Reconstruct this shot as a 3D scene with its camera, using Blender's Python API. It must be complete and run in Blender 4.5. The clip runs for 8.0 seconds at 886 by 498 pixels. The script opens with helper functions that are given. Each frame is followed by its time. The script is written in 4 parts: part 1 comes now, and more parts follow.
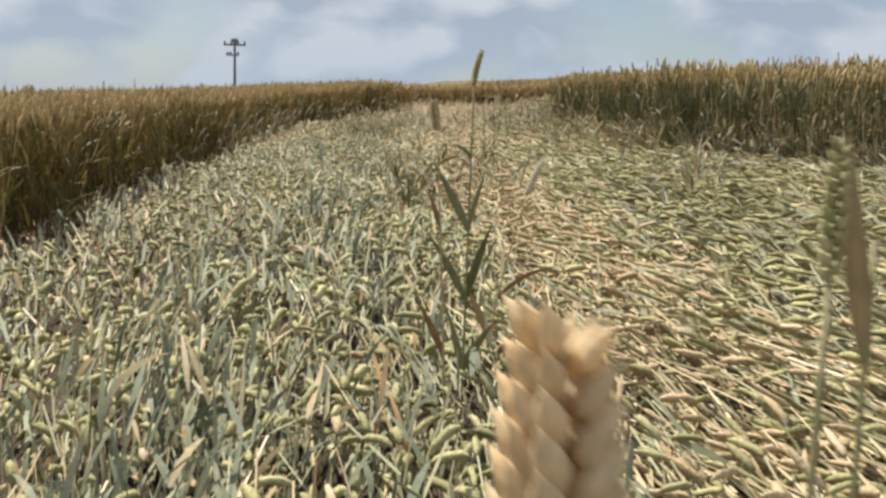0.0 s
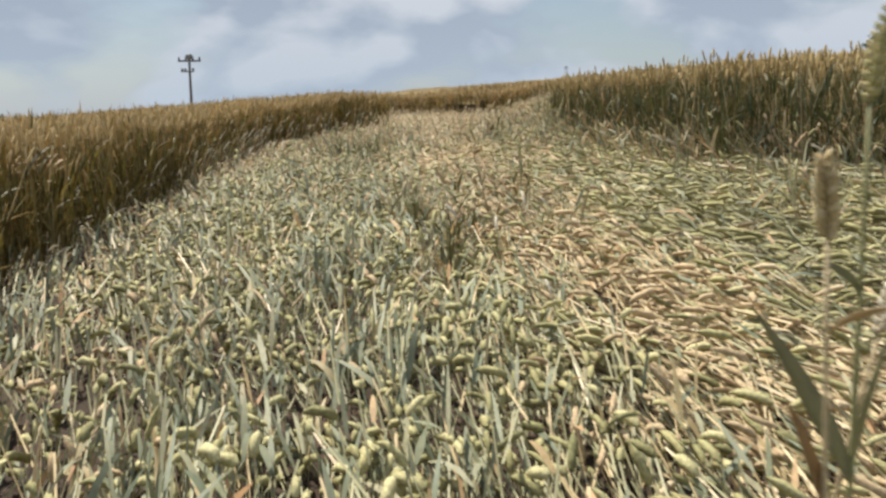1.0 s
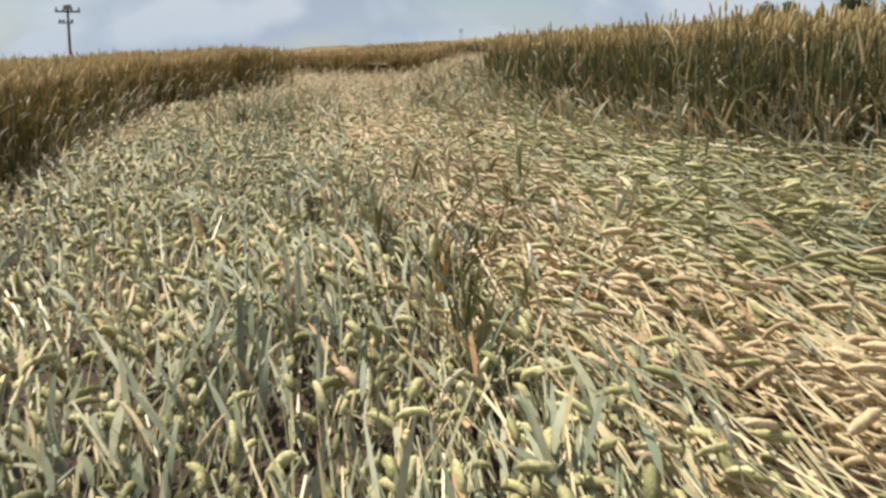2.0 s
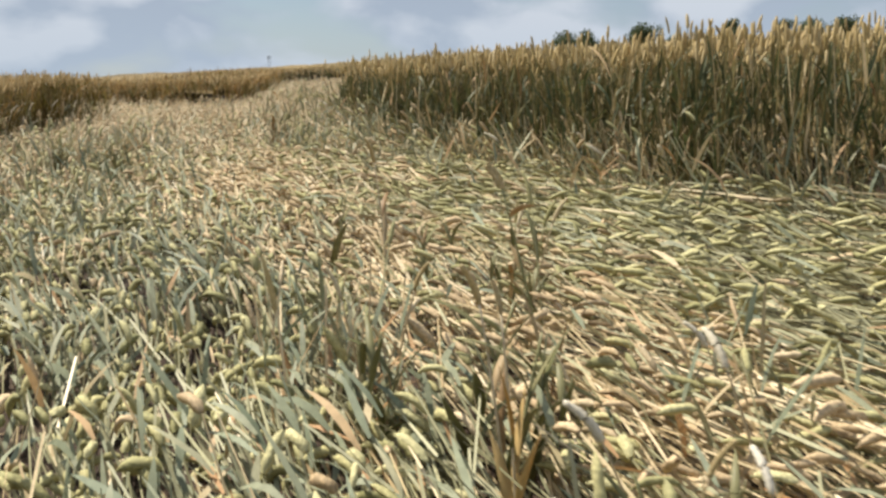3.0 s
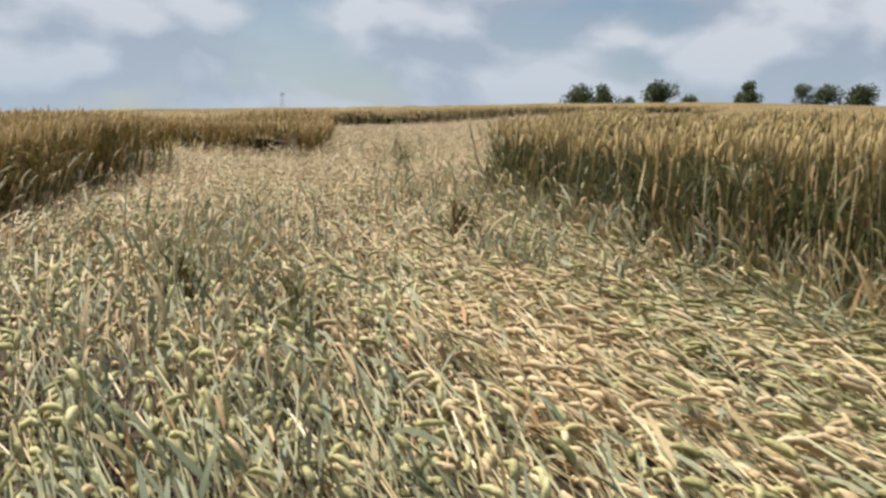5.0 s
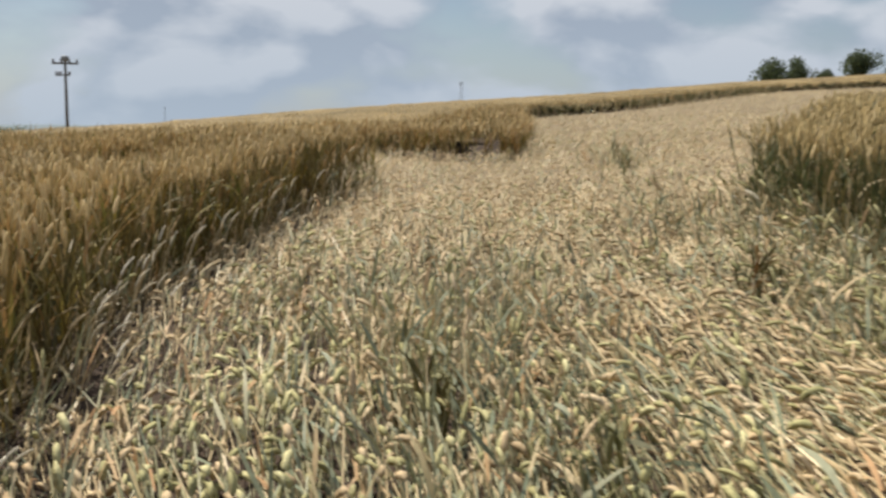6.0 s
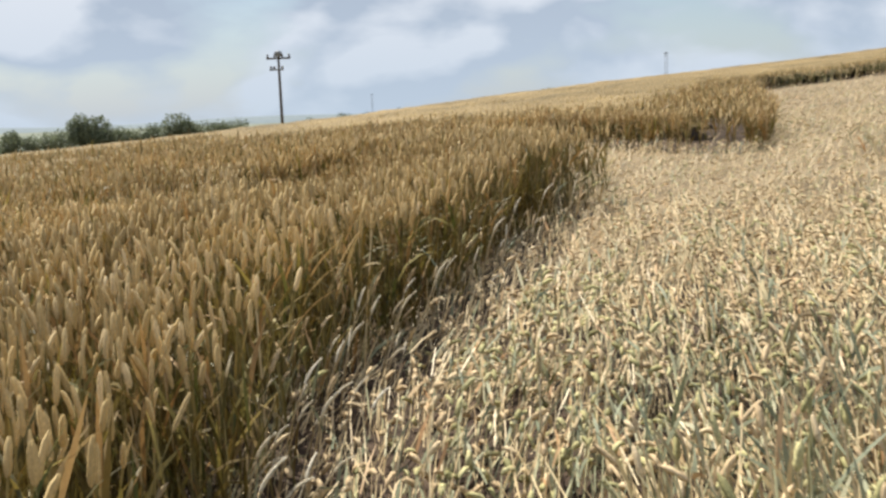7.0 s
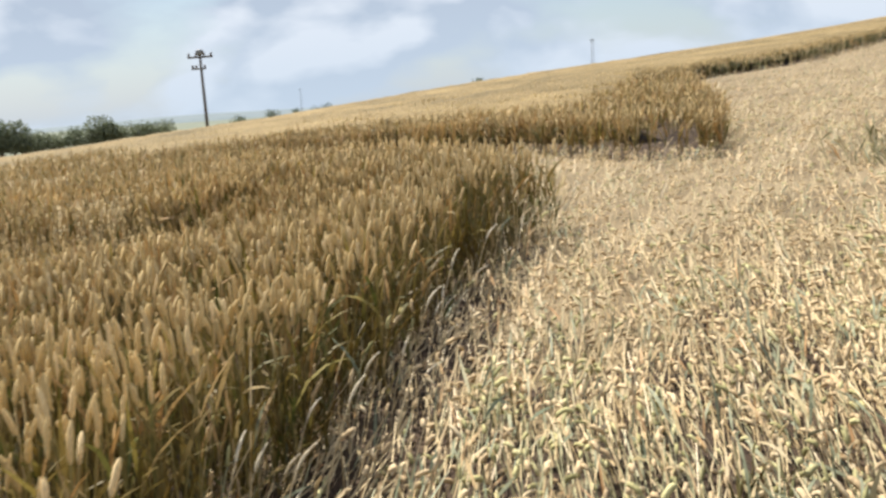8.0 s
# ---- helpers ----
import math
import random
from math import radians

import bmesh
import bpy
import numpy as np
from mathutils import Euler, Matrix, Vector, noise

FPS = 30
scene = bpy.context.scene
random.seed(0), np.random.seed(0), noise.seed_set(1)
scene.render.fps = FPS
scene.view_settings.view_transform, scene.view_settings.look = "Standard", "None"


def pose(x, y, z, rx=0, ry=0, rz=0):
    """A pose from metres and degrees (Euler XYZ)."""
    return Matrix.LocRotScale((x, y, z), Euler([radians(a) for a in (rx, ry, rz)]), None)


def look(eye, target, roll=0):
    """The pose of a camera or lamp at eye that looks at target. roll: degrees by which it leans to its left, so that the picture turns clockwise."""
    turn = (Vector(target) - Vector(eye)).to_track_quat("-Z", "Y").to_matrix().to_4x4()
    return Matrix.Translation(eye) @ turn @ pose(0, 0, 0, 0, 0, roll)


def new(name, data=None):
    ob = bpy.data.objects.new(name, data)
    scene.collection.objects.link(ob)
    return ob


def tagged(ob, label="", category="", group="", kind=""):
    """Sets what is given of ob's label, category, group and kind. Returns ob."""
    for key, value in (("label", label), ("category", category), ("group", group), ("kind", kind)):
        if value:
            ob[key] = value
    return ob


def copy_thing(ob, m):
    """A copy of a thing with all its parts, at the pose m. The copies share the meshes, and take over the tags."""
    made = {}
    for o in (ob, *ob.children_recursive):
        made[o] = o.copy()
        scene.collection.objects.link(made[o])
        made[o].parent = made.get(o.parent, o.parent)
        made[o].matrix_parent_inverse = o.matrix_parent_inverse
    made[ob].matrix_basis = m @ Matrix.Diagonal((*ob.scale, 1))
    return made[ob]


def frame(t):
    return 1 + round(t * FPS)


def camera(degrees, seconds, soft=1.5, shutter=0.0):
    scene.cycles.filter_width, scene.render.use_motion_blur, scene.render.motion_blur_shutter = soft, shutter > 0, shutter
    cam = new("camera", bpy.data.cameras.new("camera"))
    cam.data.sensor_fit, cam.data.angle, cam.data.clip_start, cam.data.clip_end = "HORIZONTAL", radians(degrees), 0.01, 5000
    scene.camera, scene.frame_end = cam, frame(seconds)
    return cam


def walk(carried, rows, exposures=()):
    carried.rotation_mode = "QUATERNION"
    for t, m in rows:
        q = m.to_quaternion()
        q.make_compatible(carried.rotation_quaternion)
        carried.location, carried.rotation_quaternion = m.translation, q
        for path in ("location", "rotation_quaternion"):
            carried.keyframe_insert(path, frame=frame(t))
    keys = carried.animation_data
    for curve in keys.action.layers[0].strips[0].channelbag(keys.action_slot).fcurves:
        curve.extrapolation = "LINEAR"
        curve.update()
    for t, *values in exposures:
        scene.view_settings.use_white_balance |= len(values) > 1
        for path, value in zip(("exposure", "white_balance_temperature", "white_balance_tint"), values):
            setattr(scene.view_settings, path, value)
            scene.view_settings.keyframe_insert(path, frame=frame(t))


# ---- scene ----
cam = camera(50.0, 8.0, soft=2.75, shutter=0.15)
walk(cam, [
    (0.0, pose(-0.000, 0.000, 0.765, 81.680, -1.592, 0.000)),
    (0.5, pose(-0.138, 0.588, 0.778, 81.811, 0.253, -1.920)),
    (1.0, pose(-0.292, 1.230, 0.811, 82.077, 0.949, -2.447)),
    (1.2, pose(-0.356, 1.492, 0.823, 81.796, 0.264, -3.556)),
    (2.3, pose(-0.507, 2.913, 0.817, 79.445, 0.221, -12.534)),
    (2.5, pose(-0.547, 3.148, 0.819, 79.955, 0.465, -15.852)),
    (3.0, pose(-0.643, 3.696, 0.841, 81.363, 0.227, -20.036)),
    (3.5, pose(-0.743, 4.250, 0.884, 81.539, -0.720, -24.285)),
    (4.0, pose(-0.896, 4.833, 0.916, 84.376, -2.422, -25.472)),
    (4.5, pose(-1.014, 5.406, 0.953, 85.012, -2.363, -25.649)),
    (4.7, pose(-1.060, 5.655, 0.977, 84.285, -2.909, -22.918)),
    (5.8, pose(-1.122, 6.833, 1.141, 83.844, -0.547, -13.495)),
    (6.0, pose(-1.167, 7.058, 1.180, 82.846, -0.655, -8.928)),
    (6.5, pose(-1.236, 7.638, 1.261, 82.023, 0.469, -0.274)),
    (7.0, pose(-1.269, 8.209, 1.337, 81.665, 2.148, 3.053)),
    (7.5, pose(-1.296, 8.699, 1.416, 81.471, 4.114, 4.015)),
    (8.0, pose(-1.247, 9.211, 1.497, 80.960, 3.898, -1.125))
], [(0.0, 0.25), (1.2, 0.25), (2.5, 0.3), (4.5, 0.26), (6.2, 0.15), (7.0, 0.5), (7.5, 0.64), (8.0, 0.65)])

# ---------------------------------------------------------------- light
SUN_AZ, SUN_EL = -38.0, 55.0
sun_way = Vector((math.sin(radians(SUN_AZ)) * math.cos(radians(SUN_EL)), math.cos(radians(SUN_AZ)) * math.cos(radians(SUN_EL)), math.sin(radians(SUN_EL))))
sun = new("sun", bpy.data.lights.new("sun", "SUN"))
sun.data.energy, sun.data.angle, sun.data.color = 5.9, radians(0.6), (1.0, 0.93, 0.80)
sun.matrix_world = look(sun_way * 50, (0, 0, 0))

world = bpy.data.worlds.new("summer_sky")
scene.world = world
world.use_nodes = True
wn, wl = world.node_tree.nodes, world.node_tree.links
wn.clear()


def wnode(kind, **values):
    n = wn.new(kind)
    for key, value in values.items():
        n.inputs[key].default_value = value
    return n


w_out, w_bg = wn.new("ShaderNodeOutputWorld"), wn.new("ShaderNodeBackground")
sky = wn.new("ShaderNodeTexSky")
sky.sky_type, sky.sun_disc = "NISHITA", False
sky.sun_elevation, sky.sun_rotation = radians(SUN_EL), radians(SUN_AZ)
sky.air_density, sky.dust_density, sky.ozone_density = 1.0, 1.0, 1.5
w_co = wn.new("ShaderNodeTexCoord")
# heaped clouds, drawn out sideways towards the horizon
w_map = wn.new("ShaderNodeMapping")
w_map.inputs["Scale"].default_value = (1.0, 1.0, 1.9)
w_map.inputs["Location"].default_value = (0.35, 0.2, 0.1)
wl.new(w_co.outputs["Generated"], w_map.inputs["Vector"])
CLOUDS = dict(Scale=6.6, Detail=8.0, Roughness=0.44, Distortion=0.15)
w_big = wnode("ShaderNodeTexNoise", **CLOUDS)
wl.new(w_map.outputs[0], w_big.inputs["Vector"])
# the same clouds a little higher up: where they thin out upwards lies a sunlit top, where they thicken a grey base
w_up = wn.new("ShaderNodeVectorMath")
w_up.inputs[1].default_value = (-0.02, 0.02, 0.06)
wl.new(w_map.outputs[0], w_up.inputs[0])
w_above = wnode("ShaderNodeTexNoise", **CLOUDS)
wl.new(w_up.outputs[0], w_above.inputs["Vector"])
w_top = wn.new("ShaderNodeMath")
w_top.operation = "SUBTRACT"
wl.new(w_big.outputs["Fac"], w_top.inputs[0])
wl.new(w_above.outputs["Fac"], w_top.inputs[1])
w_cover = wn.new("ShaderNodeValToRGB")
w_cover.color_ramp.elements[0].position, w_cover.color_ramp.elements[1].position = 0.33, 0.46
wl.new(w_big.outputs["Fac"], w_cover.inputs[0])
w_lit = wn.new("ShaderNodeMapRange")
w_lit.inputs["From Min"].default_value, w_lit.inputs["From Max"].default_value = -0.1, 0.1
wl.new(w_top.outputs[0], w_lit.inputs["Value"])
w_cloud = wn.new("ShaderNodeValToRGB")
w_cloud.color_ramp.elements[0].position, w_cloud.color_ramp.elements[1].position = 0.15, 0.9
w_cloud.color_ramp.elements[0].color = (4.2, 4.95, 6.1, 1)
w_cloud.color_ramp.elements[1].color = (7.4, 7.85, 8.6, 1)
wl.new(w_lit.outputs[0], w_cloud.inputs[0])
w_mix = wn.new("ShaderNodeMix")
w_mix.data_type = "RGBA"
wl.new(w_cover.outputs[0], w_mix.inputs["Factor"])
wl.new(sky.outputs[0], w_mix.inputs["A"])
wl.new(w_cloud.outputs[0], w_mix.inputs["B"])
# pale haze low over the land
w_sep = wn.new("ShaderNodeSeparateXYZ")
wl.new(w_co.outputs["Generated"], w_sep.inputs[0])
w_low = wn.new("ShaderNodeMapRange")
w_low.inputs["From Min"].default_value, w_low.inputs["From Max"].default_value = 0.0, 0.15
w_low.inputs["To Min"].default_value, w_low.inputs["To Max"].default_value = 0.75, 0.0
wl.new(w_sep.outputs["Z"], w_low.inputs["Value"])
w_haze = wn.new("ShaderNodeMix")
w_haze.data_type = "RGBA"
w_haze.inputs["B"].default_value = (5.25, 6.3, 7.5, 1)
wl.new(w_low.outputs[0], w_haze.inputs["Factor"])
wl.new(w_mix.outputs["Result"], w_haze.inputs["A"])
wl.new(w_haze.outputs["Result"], w_bg.inputs[0])
w_bg.inputs[1].default_value = 0.073
wl.new(w_bg.outputs[0], w_out.inputs[0])


# ---------------------------------------------------------------- materials
def material(name, rough=0.7):
    m = bpy.data.materials.new(name)
    m.use_nodes = True
    n, l = m.node_tree.nodes, m.node_tree.links
    b = n["Principled BSDF"]
    b.inputs["Roughness"].default_value = rough
    b.inputs["Specular IOR Level"].default_value = 0.3
    return m, n, l, b


def ramp(n, stops):
    r = n.new("ShaderNodeValToRGB")
    e = r.color_ramp.elements
    while len(e) < len(stops):
        e.new(0.5)
    for el, (p, c) in zip(e, stops):
        el.position, el.color = p, (*c, 1)
    return r


def plant_material(name, colours, rough=0.6, through_light=0.25, grain=160.0, pieces="island", bump=0.0, husks=0.0, depth=0.16):
    """Straw or leaf: each piece takes its own tone, with fine streaks on it; part of the light goes through it. husks:
    scale of the small scales on an ear; depth: how far the colour is darkened in their grooves, which also feeds the
    bump.
    """
    m, n, l, b = material(name, rough)
    if pieces == "island":
        g = n.new("ShaderNodeNewGeometry")
        pick = g.outputs["Random Per Island"]
    else:
        g = n.new("ShaderNodeObjectInfo")
        pick = g.outputs["Random"]
    r = ramp(n, [(i / (len(colours) - 1), c) for i, c in enumerate(colours)])
    l.new(pick, r.inputs[0])
    co = n.new("ShaderNodeTexCoord")
    fine = n.new("ShaderNodeTexNoise")
    fine.inputs["Scale"].default_value, fine.inputs["Detail"].default_value = grain, 3.0
    l.new(co.outputs["Object"], fine.inputs["Vector"])
    patch = n.new("ShaderNodeTexNoise")
    patch.inputs["Scale"].default_value, patch.inputs["Detail"].default_value = 1.3, 3.0
    l.new(co.outputs["Object"], patch.inputs["Vector"])
    a = n.new("ShaderNodeMath")
    a.operation = "ADD"
    l.new(fine.outputs["Fac"], a.inputs[0])
    l.new(patch.outputs["Fac"], a.inputs[1])
    tone = n.new("ShaderNodeMapRange")
    tone.inputs["From Min"].default_value, tone.inputs["From Max"].default_value = 0.6, 1.4
    tone.inputs["To Min"].default_value, tone.inputs["To Max"].default_value = 0.72, 1.25
    l.new(a.outputs[0], tone.inputs["Value"])
    hsv = n.new("ShaderNodeHueSaturation")
    l.new(r.outputs[0], hsv.inputs["Color"])
    height = fine.outputs["Fac"]
    if husks:
        scales = n.new("ShaderNodeTexVoronoi")
        scales.inputs["Scale"].default_value = husks
        l.new(co.outputs["Object"], scales.inputs["Vector"])
        groove = n.new("ShaderNodeMapRange")
        groove.inputs["From Min"].default_value, groove.inputs["From Max"].default_value = 0.15, 0.75
        groove.inputs["To Min"].default_value, groove.inputs["To Max"].default_value = 1 + depth, 1 - 1.3 * depth
        l.new(scales.outputs["Distance"], groove.inputs["Value"])
        both = n.new("ShaderNodeMath")
        both.operation = "MULTIPLY"
        l.new(tone.outputs[0], both.inputs[0])
        l.new(groove.outputs[0], both.inputs[1])
        l.new(both.outputs[0], hsv.inputs["Value"])
        height = groove.outputs[0]
    else:
        l.new(tone.outputs[0], hsv.inputs["Value"])
    l.new(hsv.outputs[0], b.inputs["Base Color"])
    if bump:
        bp = n.new("ShaderNodeBump")
        bp.inputs["Strength"].default_value, bp.inputs["Distance"].default_value = bump, 0.003
        l.new(height, bp.inputs["Height"])
        l.new(bp.outputs[0], b.inputs["Normal"])
    if through_light:
        t = n.new("ShaderNodeBsdfTranslucent")
        l.new(hsv.outputs[0], t.inputs["Color"])
        mix = n.new("ShaderNodeMixShader")
        mix.inputs[0].default_value = through_light
        l.new(b.outputs[0], mix.inputs[1])
        l.new(t.outputs[0], mix.inputs[2])
        l.new(mix.outputs[0], n["Material Output"].inputs["Surface"])
    return m


def noise_material(name, stops, scale, fine_scale, rough=0.9, bump=0.5, distance=0.02):
    m, n, l, b = material(name, rough)
    co = n.new("ShaderNodeTexCoord")
    t1, t2 = n.new("ShaderNodeTexNoise"), n.new("ShaderNodeTexNoise")
    for t, s in ((t1, scale), (t2, fine_scale)):
        t.inputs["Scale"].default_value, t.inputs["Detail"].default_value = s, 6.0
        l.new(co.outputs["Object"], t.inputs["Vector"])
    mixn = n.new("ShaderNodeMix")
    mixn.inputs["Factor"].default_value = 0.5
    l.new(t1.outputs["Fac"], mixn.inputs["A"])
    l.new(t2.outputs["Fac"], mixn.inputs["B"])
    r = ramp(n, stops)
    l.new(mixn.outputs["Result"], r.inputs[0])
    l.new(r.outputs[0], b.inputs["Base Color"])
    bp = n.new("ShaderNodeBump")
    bp.inputs["Strength"].default_value, bp.inputs["Distance"].default_value = bump, distance
    l.new(t2.outputs["Fac"], bp.inputs["Height"])
    l.new(bp.outputs[0], b.inputs["Normal"])
    return m


EAR_PALE = plant_material("flattened_ear_pale", [(0.215, 0.209, 0.090), (0.492, 0.446, 0.215), (0.302, 0.285, 0.129), (0.604, 0.554, 0.299), (0.397, 0.369, 0.174)], 0.75, 0.07, 260, bump=0.5, husks=140.0)
EAR_TAN = plant_material("flattened_ear_tan", [(0.409, 0.296, 0.167), (0.631, 0.483, 0.295), (0.524, 0.389, 0.227), (0.705, 0.576, 0.376)], 0.75, 0.07, 260, bump=0.5, husks=140.0)
EAR_GOLD = plant_material("ripe_ear_gold", [(0.508, 0.381, 0.179), (0.701, 0.547, 0.292), (0.597, 0.456, 0.230), (0.790, 0.638, 0.387)], 0.75, 0.28, 260, bump=0.3, husks=140.0, depth=0.07)
EAR_STRAW = plant_material("ripe_ear_straw", [(0.44, 0.327, 0.136), (0.625, 0.479, 0.243), (0.528, 0.397, 0.181), (0.704, 0.567, 0.325)], 0.75, 0.2, 260, bump=0.3, husks=140.0, depth=0.07)
STEM_GREEN = plant_material("stem_grey_green", [(0.234, 0.229, 0.134), (0.407, 0.381, 0.224), (0.32, 0.307, 0.181)], 0.55, 0.04, 90)
STEM_STRAW = plant_material("stem_straw", [(0.44, 0.33, 0.18), (0.66, 0.53, 0.32), (0.54, 0.43, 0.25)], 0.45, 0.04, 90)
STEM_OLIVE = plant_material("stem_olive", [(0.143, 0.118, 0.042), (0.238, 0.185, 0.073), (0.179, 0.146, 0.057)], 0.55, 0.1, 90)
LEAF_GREY = plant_material("leaf_grey_green", [(0.116, 0.14, 0.088), (0.26, 0.27, 0.172), (0.177, 0.205, 0.135), (0.381, 0.353, 0.223)], 0.6, 0.12, 60)
LEAF_DRY = plant_material("leaf_dry", [(0.42, 0.24, 0.11), (0.54, 0.39, 0.22), (0.35, 0.29, 0.15), (0.60, 0.48, 0.30)], 0.6, 0.18, 60)
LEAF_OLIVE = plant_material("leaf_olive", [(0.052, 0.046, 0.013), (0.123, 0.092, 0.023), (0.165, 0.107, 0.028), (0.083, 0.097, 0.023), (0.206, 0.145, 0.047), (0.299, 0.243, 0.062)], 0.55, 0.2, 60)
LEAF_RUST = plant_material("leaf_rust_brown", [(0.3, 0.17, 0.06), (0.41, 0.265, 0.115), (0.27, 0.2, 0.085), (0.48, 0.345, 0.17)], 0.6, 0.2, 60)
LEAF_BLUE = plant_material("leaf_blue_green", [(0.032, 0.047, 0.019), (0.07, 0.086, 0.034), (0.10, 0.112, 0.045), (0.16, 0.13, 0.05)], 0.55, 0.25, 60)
SOIL = noise_material("soil_and_straw", [(0.3, (0.02, 0.013, 0.009)), (0.5, (0.045, 0.028, 0.018)), (0.7, (0.095, 0.064, 0.04))], 3.0, 60.0)
CANOPY = noise_material("far_wheat", [(0.36, (0.11, 0.08, 0.03)), (0.5, (0.225, 0.16, 0.065)), (0.64, (0.345, 0.25, 0.112))], 0.5, 17.0, 0.8, 1.0, 0.12)

# ---------------------------------------------------------------- plan
SLOPE_X, SLOPE_Y = 0.0534, 0.0449
MID_X, MID_Y = -1.0, 5.0
BEND_AZ = [-180, -60, -20, -8, 0, 8, 16, 24, 34, 60, 100, 180]
BEND_K = [0.0004, 0.00058, 0.00063, 0.00054, 0.00038, 0.00028, 0.00021, 0.0001, 0.00004, 0.00006, 0.0003, 0.0004]


def terrain(x, y):
    """Height of the soil: a slope that rounds off into a brow, then falls to a valley."""
    x, y = np.asarray(x, float), np.asarray(y, float)
    dx, dy = x - MID_X, y - MID_Y
    r, az = np.hypot(dx, dy), np.degrees(np.arctan2(dx, dy))
    s = (SLOPE_X * dx + SLOPE_Y * dy) / np.maximum(r, 1e-6)
    k = np.interp(az, BEND_AZ, BEND_K)
    steep = np.maximum(0.05, 0.02 - s)
    rc = (s + steep) / (2 * k)
    z = np.where(r < rc, s * r - k * r * r, s * rc - k * rc * rc - steep * (r - rc))
    z = z + SLOPE_X * MID_X + SLOPE_Y * MID_Y
    return -24 + 4 * np.logaddexp(0, (z + 24) / 4)


LEFT_EDGE = [(-0.6, -3.4), (-1.8, -2.6), (-2.1, -1.2), (-1.92, 2), (-1.84, 4.2), (-1.92, 6.35), (-1.95, 8.2), (-1.96, 9.7), (-1.91, 11.0), (-1.61, 12.3), (-1.14, 13.7), (-0.55, 15.0)]
BACK_LANE = [(-1.1, 16.6), (-2.1, 18.5), (-3.3, 20.6), (-4.2, 22.2), (-3.4, 22.55), (-2.7, 22.0), (-1.5, 21.3), (-0.9, 20.5), (-0.1, 19.8), (0.57, 17.95), (1.25, 17.35)]
FAR_SIDE = [(1.75, 19.0), (2.6, 22.5), (3.6, 27), (4.35, 30.1), (6, 31), (8.3, 32.3), (11, 36), (15, 40.5), (20, 46)]
RIGHT_BACK = [(24, 42), (15, 30), (9, 22.5), (5, 17.3), (2.7, 13.8), (1.6, 12.4)]
RIGHT_EDGE = [(1.32, 11.1), (1.22, 10.0), (1.24, 9.2), (1.35, 8.4), (1.5, 7.6), (1.72, 6.9), (2.1, 6.3), (2.7, 5.8), (3.4, 5.1), (4.0, 4.0), (4.2, 2.2), (4.0, 0), (3.2, -2), (1.4, -3.3)]
# a hollow in the standing crop where stalks have gone down
HOLLOW = ((-4.1, 14.35), (-2.35, 15.45))
OPEN = np.array(LEFT_EDGE + BACK_LANE + FAR_SIDE + RIGHT_BACK + RIGHT_EDGE)


def dip(x, y):
    """How far the crop has sunk towards the hollow: a long slope on the lane's side, a steep face beyond it."""
    (ax, ay), (bx, by) = HOLLOW
    ex, ey = bx - ax, by - ay
    long = math.hypot(ex, ey)
    f, d = ((x - ax) * ex + (y - ay) * ey) / long, ((y - ay) * ex - (x - ax) * ey) / long
    ends = np.clip(1.2 - np.abs(f / long - 0.5) * 1.6, 0, 1)
    return (0.29 + 0.05 * waves(x, y, 0.6, 17)) * ends * np.where(d < 0, np.clip(1 + d / 2.2, 0, 1), np.clip(1 - d / 0.12, 0, 1))


def edge_distance(x, y):
    """Distance to the rim of the flattened lane: positive inside it, negative among standing wheat."""
    x, y = np.asarray(x, float), np.asarray(y, float)
    best, inside = np.full(x.shape, 1e9), np.zeros(x.shape, bool)
    for (ax, ay), (bx, by) in zip(OPEN, np.roll(OPEN, -1, 0)):
        ex, ey = bx - ax, by - ay
        f = np.clip(((x - ax) * ex + (y - ay) * ey) / (ex * ex + ey * ey), 0, 1)
        best = np.minimum(best, np.hypot(x - ax - f * ex, y - ay - f * ey))
        if ay != by:
            inside ^= ((ay > y) != (by > y)) & (x < ax + (y - ay) / (by - ay) * ex)
    return np.where(inside, best, -best)


def line_distance(x, y, a, b):
    ex, ey = b[0] - a[0], b[1] - a[1]
    f = np.clip(((x - a[0]) * ex + (y - a[1]) * ey) / (ex * ex + ey * ey), 0, 1)
    return np.hypot(x - a[0] - f * ex, y - a[1] - f * ey)


def waves(x, y, size, seed):
    """Smooth uneven field in about -1..1, from a few crossing waves."""
    r = np.random.RandomState(seed)
    z = 0
    for i in range(7):
        a, p, q = r.uniform(0, 6.28), r.uniform(0, 6.28), r.uniform(0.6, 1.8) / size
        z = z + np.sin((x * math.cos(a) + y * math.sin(a)) * q * 6.28 + p)
    return z / 3.2


RNG = np.random.RandomState(7)


def scatter(x0, x1, y0, y1, density):
    n = int((x1 - x0) * (y1 - y0) * density)
    return RNG.uniform(x0, x1, n), RNG.uniform(y0, y1, n)


# ---------------------------------------------------------------- bent strips and tubes, many in one mesh
def tube_shape(sides, profile, twist=0.0, flat=1.0):
    """Rings along 0..1; profile: (s, radius)."""
    s, u, v, quads = [], [], [], []
    for i, (t, r) in enumerate(profile):
        for j in range(sides):
            a = 2 * math.pi * j / sides + twist * i
            s.append(t), u.append(r * math.cos(a)), v.append(r * flat * math.sin(a))
    for i in range(len(profile) - 1):
        for j in range(sides):
            k = (j + 1) % sides
            quads.append((i * sides + j, i * sides + k, (i + 1) * sides + k, (i + 1) * sides + j))
    return np.array(s), np.array(u), np.array(v), np.array(quads)


